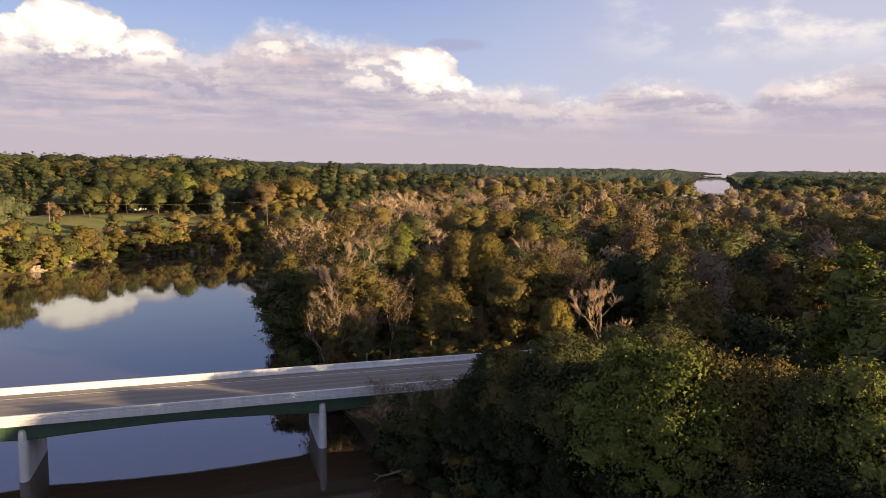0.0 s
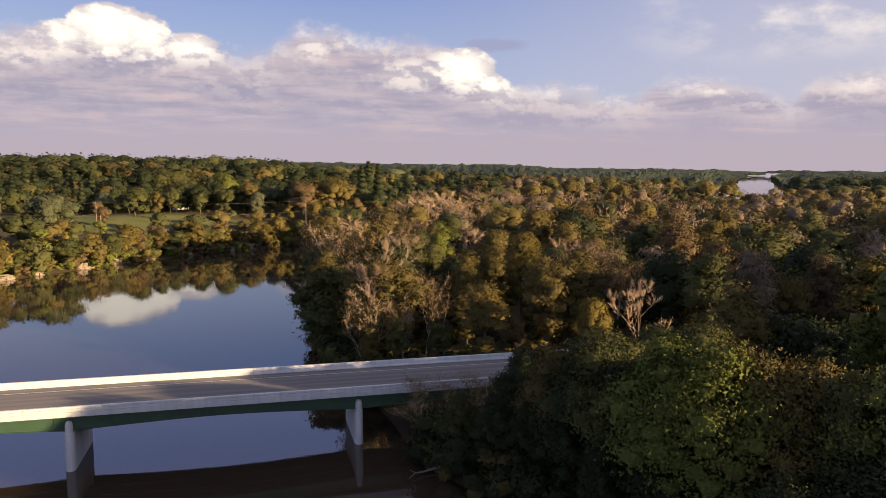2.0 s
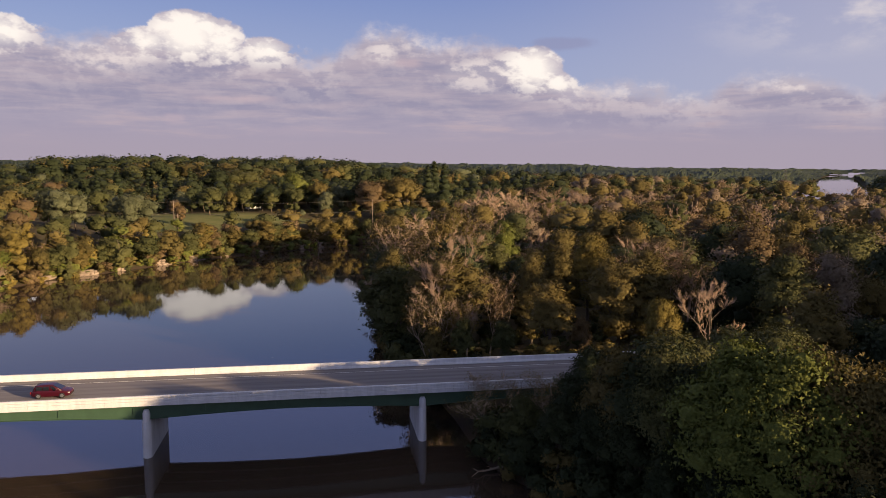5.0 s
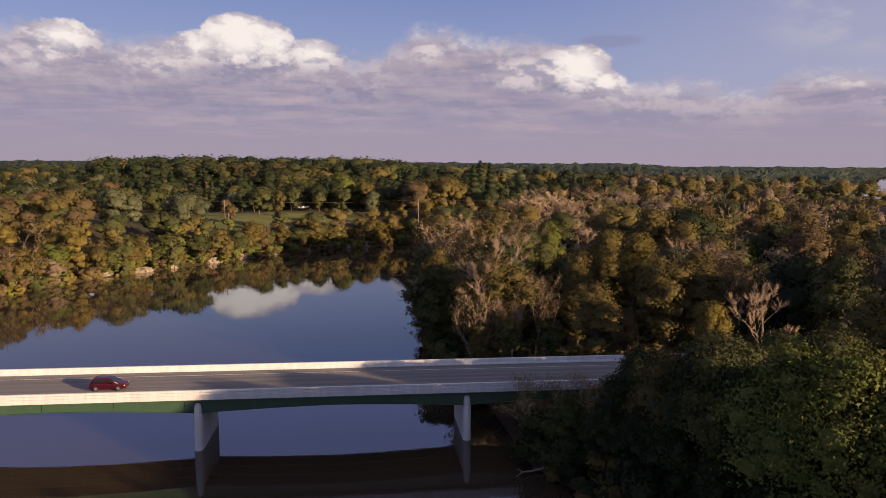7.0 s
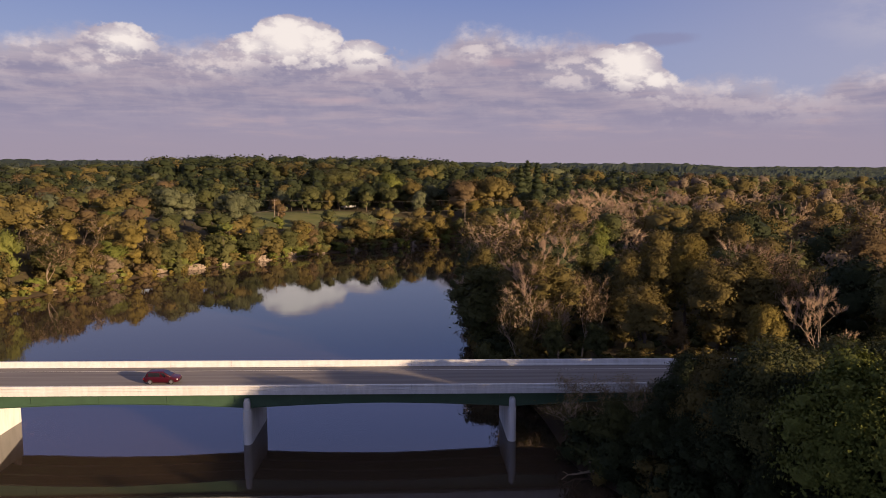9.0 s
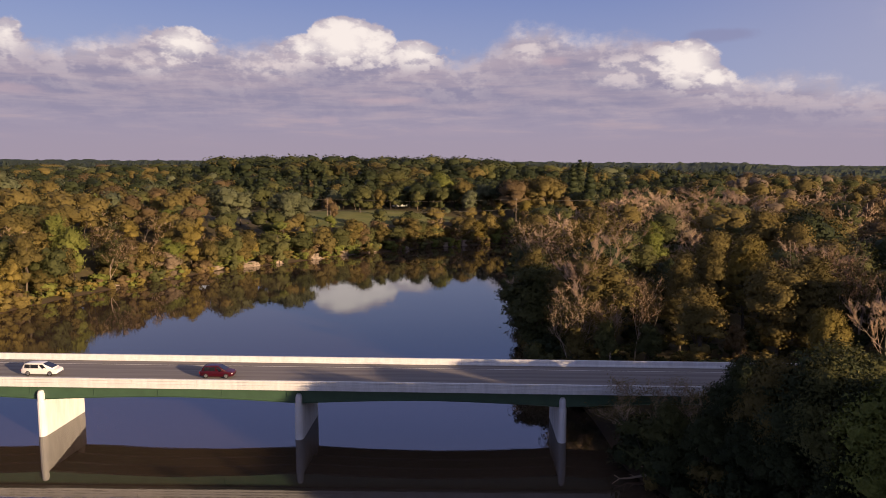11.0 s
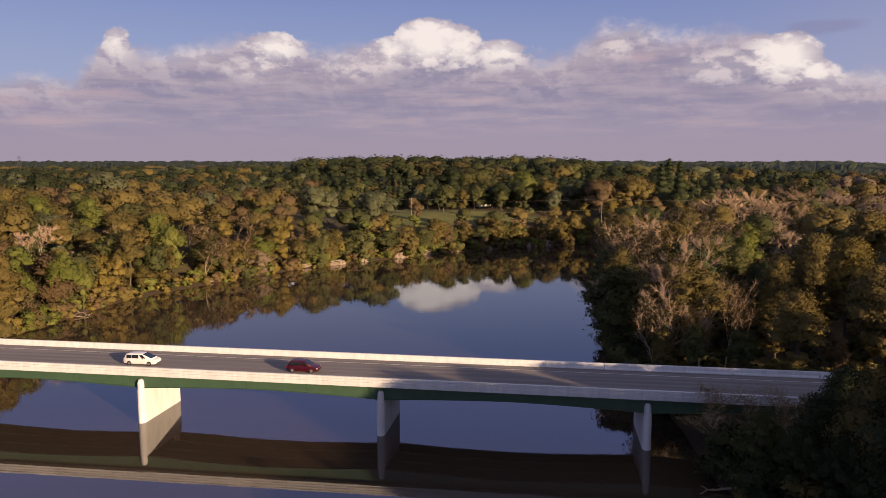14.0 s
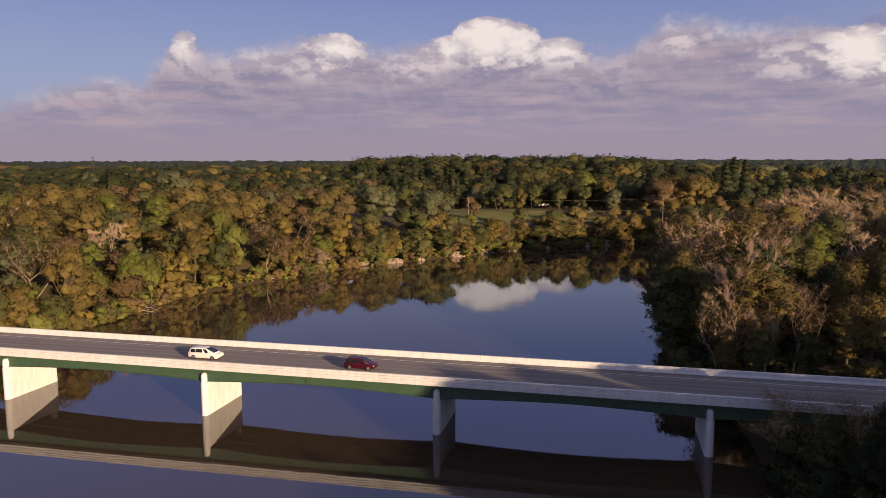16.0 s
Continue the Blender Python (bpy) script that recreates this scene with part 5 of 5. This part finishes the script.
    for s in (1, -1):
        part("headlight", from_bm("headlight", box_data(L - 0.30, L - 0.06, s * 0.70 - 0.13, s * 0.70 + 0.13, belt * 0.62, belt * 0.76, 0.03), LAMP), ob, "clear headlight")
        part("tail_light", from_bm("tail_light", box_data(-L - 0.02, -L + 0.16, s * 0.76 - 0.08, s * 0.76 + 0.08, belt * 0.62, belt * 0.92, 0.03), TAIL), ob, "red tail light")
        part("mirror", from_bm("mirror", box_data(L * 0.30, L * 0.30 + 0.12, s * (half + 0.09) - 0.10, s * (half + 0.09) + 0.10, belt + 0.02, belt + 0.17, 0.03), mat), ob)
    part("bumper", from_bm("bumper", box_data(L - 0.12, L + 0.03, -0.62, 0.62, 0.30, 0.46, 0.04), CHROME if van else TYRE), ob)
    return ob


car("red_suv", "dark red sport utility car driving on the bridge", RED, -46.8, 3.9, 4.6, 1.68, False)
car("white_minivan", "white minivan with dark windows driving on the bridge", WHITE, -71.4, 3.9, 5.1, 1.72, True)


# ---------------------------------------------------------------- rock ledges and driftwood at the water's edge
def stone(r, sx, sy, sz):
    """A weathered slab with chipped corners."""
    bm = box_data(-sx / 2, sx / 2, -sy / 2, sy / 2, 0, sz)
    for v in bm.verts:
        v.co += Vector(r.normal(0, 0.09, 3) * np.array([sx * 0.5, sy * 0.5, sz * 0.6]))
    bmesh.ops.bevel(bm, geom=bm.edges[:], offset=min(sx, sy, sz) * 0.14, segments=1, affect="EDGES")
    return from_bm("stone", bm, ROCK)


def ledge(x, y, length, height, turn, r):
    ob = tagged(new("rock_ledge"), "pale layered limestone ledge at the foot of the bank", "rock", "rock ledges along the river")
    ob.matrix_basis = pose(x, y, -0.3, 0, 0, turn)
    z, row = 0.0, 0
    while z < height + 0.3:
        h = r.uniform(0.4, 0.75)
        p = -length / 2 + r.uniform(0, 0.6) + row * 0.3
        while p < length / 2 - row * 0.3:
            w = r.uniform(0.9, 2.2)
            o = part("stone", stone(r, w, 1.5, h), ob)
            o.matrix_basis = pose(p + w / 2, row * 0.22 + r.uniform(-0.15, 0.15), z, 0, 0, r.uniform(-5, 5))
            p += w * r.uniform(0.95, 1.15)
        z += h * 0.95
        row += 1
    return ob


stones = np.random.default_rng(3)
for x, y, length, height, turn in ((-118.7, 121.4, 4, 0.9, 65), (-110.7, 139.1, 5, 0.9, 63), (-101.6, 155.2, 7, 1.5, 58), (-92.3, 165.7, 8, 1.7, 48), (-83.9, 175.8, 4, 1.2, 48), (-73.0, 189.2, 5.5, 1.9, 50), (-63.0, 202.1, 7, 1.8, 50),
                                   (-53.5, 212.3, 4, 1.4, 40), (-40.8, 222.3, 6, 1.2, 36), (-31.2, 229.0, 3, 1.0, 36), (-21.0, 236.2, 6, 1.6, 36), (-14.1, 241.2, 3, 2.2, 36)):
    ledge(x, y, length, height, turn, stones)


def limb(name, label, x, y, z, length, turn, rise, seed):
    r = np.random.default_rng(seed)
    pts = [Vector((length * k / 5, r.normal(0, 0.12), rise * k / 5 + r.normal(0, 0.08))) for k in range(6)]
    pieces = [tube(pts, [0.17, 0.15, 0.13, 0.10, 0.07, 0.03], 7)]
    for k in (2, 3, 4):
        pieces.append(tube([pts[k], pts[k] + Vector((0.5, r.uniform(-0.7, 0.7), 0.35)), pts[k] + Vector((1.0, r.uniform(-1.2, 1.2), 0.6))], [0.06, 0.04, 0.012], 5))
    v, f = merge(pieces)
    ob = new(name, mesh_from(name, [tuple(p) for p in v], f, [PALE], smooth=True))
    ob.matrix_basis = pose(x, y, z, 0, 0, turn)
    return tagged(ob, label, "driftwood")


limb("fallen_log", "pale fallen log lying from the bank into the water", -129.5, 64.7, 0.75, 6.0, 12, -0.8, 1)
limb("fallen_log", "pale fallen log lying from the bank into the water", -129.2, 69.5, 0.7, 5.0, -20, -0.7, 2)
limb("fallen_log", "bleached branch lying at the wooded bank", 8.8, -10.3, 0.6, 5.0, 200, -0.5, 3)

# leaves drifting on the river
drift = np.random.default_rng(8)
pts = np.stack([drift.normal(-13, 7, 60), drift.uniform(30, 75, 60), np.full(60, 0.012)], 1)
v, q, m = leaf_sprays(drift, pts, np.tile([0, 0, 1.0], (60, 1)), 0.22, 0.05)
tagged(new("floating_leaves", mesh_from("floating_leaves", v, q, [LEAF["rust"]])), "brown fallen leaves drifting on the river", "leaves", kind="stuff")

# ---------------------------------------------------------------- poles, wires and houses beyond the meadow
POLE = bark("weathered_pole", (0.16, 0.125, 0.095), (0.30, 0.24, 0.19))
GREY = plain("galvanised_metal", (0.07, 0.07, 0.075), 0.6, 0.15, 5.0, metal=0.2)
WIRE = plain("cable", (0.11, 0.10, 0.085), 0.6, 0.1, 5.0)


def utility_pole(x, y, top, can):
    z = ground_z(x, y)
    ob = tagged(new("utility_pole"), "weathered wooden utility pole with cables by the meadow", "utility pole", "utility poles")
    ob.matrix_basis = pose(x, y, z - 0.2)
    h = top - z + 0.2
    v, f = tube([Vector((0, 0, 0)), Vector((0, 0, h / 2)), Vector((0, 0, h))], [0.20, 0.17, 0.13], 10)
    part("pole", mesh_from("pole", [tuple(p) for p in v], f + [tuple(range(20, 30))], [POLE], smooth=True), ob)
    part("crossarm", from_bm("crossarm", box_data(-1.1, 1.1, 0.13, 0.25, h - 0.75, h - 0.6, 0.02), POLE), ob)
    if can:
        bm = bmesh.new()
        bmesh.ops.create_cone(bm, cap_ends=True, segments=14, radius1=0.30, radius2=0.30, depth=1.0, matrix=Matrix.Translation((0, -0.42, h - 2.3)))
        part("transformer", from_bm("transformer", bm, GREY), ob, "grey transformer can")
    return x, y, z, top


def cable(a, b, sag, r=0.035):
    a, b = Vector(a), Vector(b)
    pts = [a.lerp(b, k / 14) - Vector((0, 0, sag * 4 * (k / 14) * (1 - k / 14))) for k in range(15)]
    v, f = tube(pts, [r] * 15, 5)
    tagged(new("cable", mesh_from("cable", [tuple(p) for p in v], f, [WIRE], smooth=True)), "thin overhead cable strung between wooden poles", "cable", "overhead cables")


spots = [utility_pole(-191.3, 187.0, 21.2, False), utility_pole(-119.1, 212.0, 22.4, True), utility_pole(-78.1, 243.8, 22.0, False), utility_pole(11.6, 258.0, 21.5, False)]
utility_pole(-75.6, 239.1, 16.4, False)
for a, b in zip(spots[:-1], spots[1:]):
    cable((a[0], a[1], a[3] - 0.3), (b[0], b[1], b[3] - 0.3), 1.2)
    cable((a[0], a[1] - 0.2, a[3] - 5.6), (b[0], b[1] - 0.2, b[3] - 5.2), 1.4, 0.045)
cable((11.6, 258.0, 21.2), (78.2, 275.1, 20.9), 1.0)

SIDING = plain("white_siding", (0.76, 0.75, 0.73), 0.6, 0.06, 1.0)
ROOF = plain("grey_shingles", (0.17, 0.165, 0.16), 0.9, 0.25, 2.0)


def house(x, y, turn, w, d, h, label):
    ob = tagged(new("house"), label, "house")
    ob.matrix_basis = pose(x, y, ground_z(x, y) - 0.15, 0, 0, turn)
    bm = bmesh.new()
    lo = [bm.verts.new(p) for p in ((-w / 2, -d / 2, 0), (w / 2, -d / 2, 0), (w / 2, d / 2, 0), (-w / 2, d / 2, 0))]
    hi = [bm.verts.new((p.co.x, p.co.y, h)) for p in lo]
    g = [bm.verts.new((sx * w / 2, 0, h + d * 0.28)) for sx in (-1, 1)]
    for k in range(4):
        bm.faces.new((lo[k], lo[(k + 1) % 4], hi[(k + 1) % 4], hi[k]))
    bm.faces.new((hi[1], hi[2], g[1]))
    bm.faces.new((hi[3], hi[0], g[0]))
    part("wall", from_bm("wall", bm, SIDING), ob)
    for s in (-1, 1):
        bm = bmesh.new()
        e = [(-w / 2 - 0.4, s * (d / 2 + 0.4), h - 0.22), (w / 2 + 0.4, s * (d / 2 + 0.4), h - 0.22), (w / 2 + 0.4, 0, h + d * 0.28 + 0.02), (-w / 2 - 0.4, 0, h + d * 0.28 + 0.02)]
        a = [bm.verts.new(p) for p in e]
        b = [bm.verts.new((p[0], p[1], p[2] + 0.18)) for p in e]
        bm.faces.new(a)
        bm.faces.new(b[::-1])
        for k in range(4):
            bm.faces.new((a[k], a[(k + 1) % 4], b[(k + 1) % 4], b[k]))
        part("roof", from_bm("roof", bm, ROOF), ob, "grey shingled roof slope")
    for wx in (-w * 0.30, w * 0.28):
        win = part("window", from_bm("window", box_data(wx - 0.6, wx + 0.6, -d / 2 - 0.05, -d / 2 + 0.03, 1.0, 2.3, 0.02), SIDING), ob)
        part("pane", from_bm("pane", box_data(wx - 0.5, wx + 0.5, -d / 2 - 0.065, -d / 2 - 0.045, 1.1, 2.2), GLASS), win, "dark window pane")
    dr = part("door", from_bm("door", box_data(-0.5, 0.5, -d / 2 - 0.05, -d / 2 + 0.02, 0.1, 2.15, 0.02), ROOF), ob, "dark front door")


house(-52.6, 335.9, 8, 9.0, 7.0, 3.2, "small white house with grey roof behind the meadow")
house(38.1, 276.8, 20, 11.0, 8.0, 3.0, "white cottage with grey roof among the trees")
house(-320.7, 587.0, 0, 26.0, 14.0, 7.0, "large pale building on the far skyline")


def pylon(x, y, h):
    z = ground_z(x, y)
    ob = tagged(new("pylon"), "distant grey lattice power pylon above the woods", "pylon", "power pylons")
    ob.matrix_basis = pose(x, y, z)
    corner = [(-1, -1), (1, -1), (1, 1), (-1, 1)]
    at = lambda k, u: Vector((corner[k % 4][0] * (3.2 - 2.6 * u), corner[k % 4][1] * (3.2 - 2.6 * u), h * u))
    for k in range(4):
        v, f = tube([at(k, 0), at(k, 0.5), at(k, 1)], [0.16, 0.13, 0.10], 5)
        part("leg", mesh_from("leg", [tuple(p) for p in v], f, [GREY]), ob)
        for i in range(6):
            u = i / 6
            v, f = tube([at(k, u), at(k + 1, u + 1 / 6)], [0.08, 0.08], 4)
            part("brace", mesh_from("brace", [tuple(p) for p in v], f, [GREY]), ob)
    for u, w in ((0.78, 6.0), (0.92, 4.5)):
        v, f = tube([Vector((-w, 0, h * u)), Vector((w, 0, h * u))], [0.15, 0.15], 5)
        part("arm", mesh_from("arm", [tuple(p) for p in v], f, [GREY]), ob)


pylon(1003.7, 1355.0, 36.0)
pylon(1135.4, 966.7, 40.0)
pylon(-658.0, 705.4, 32.0)
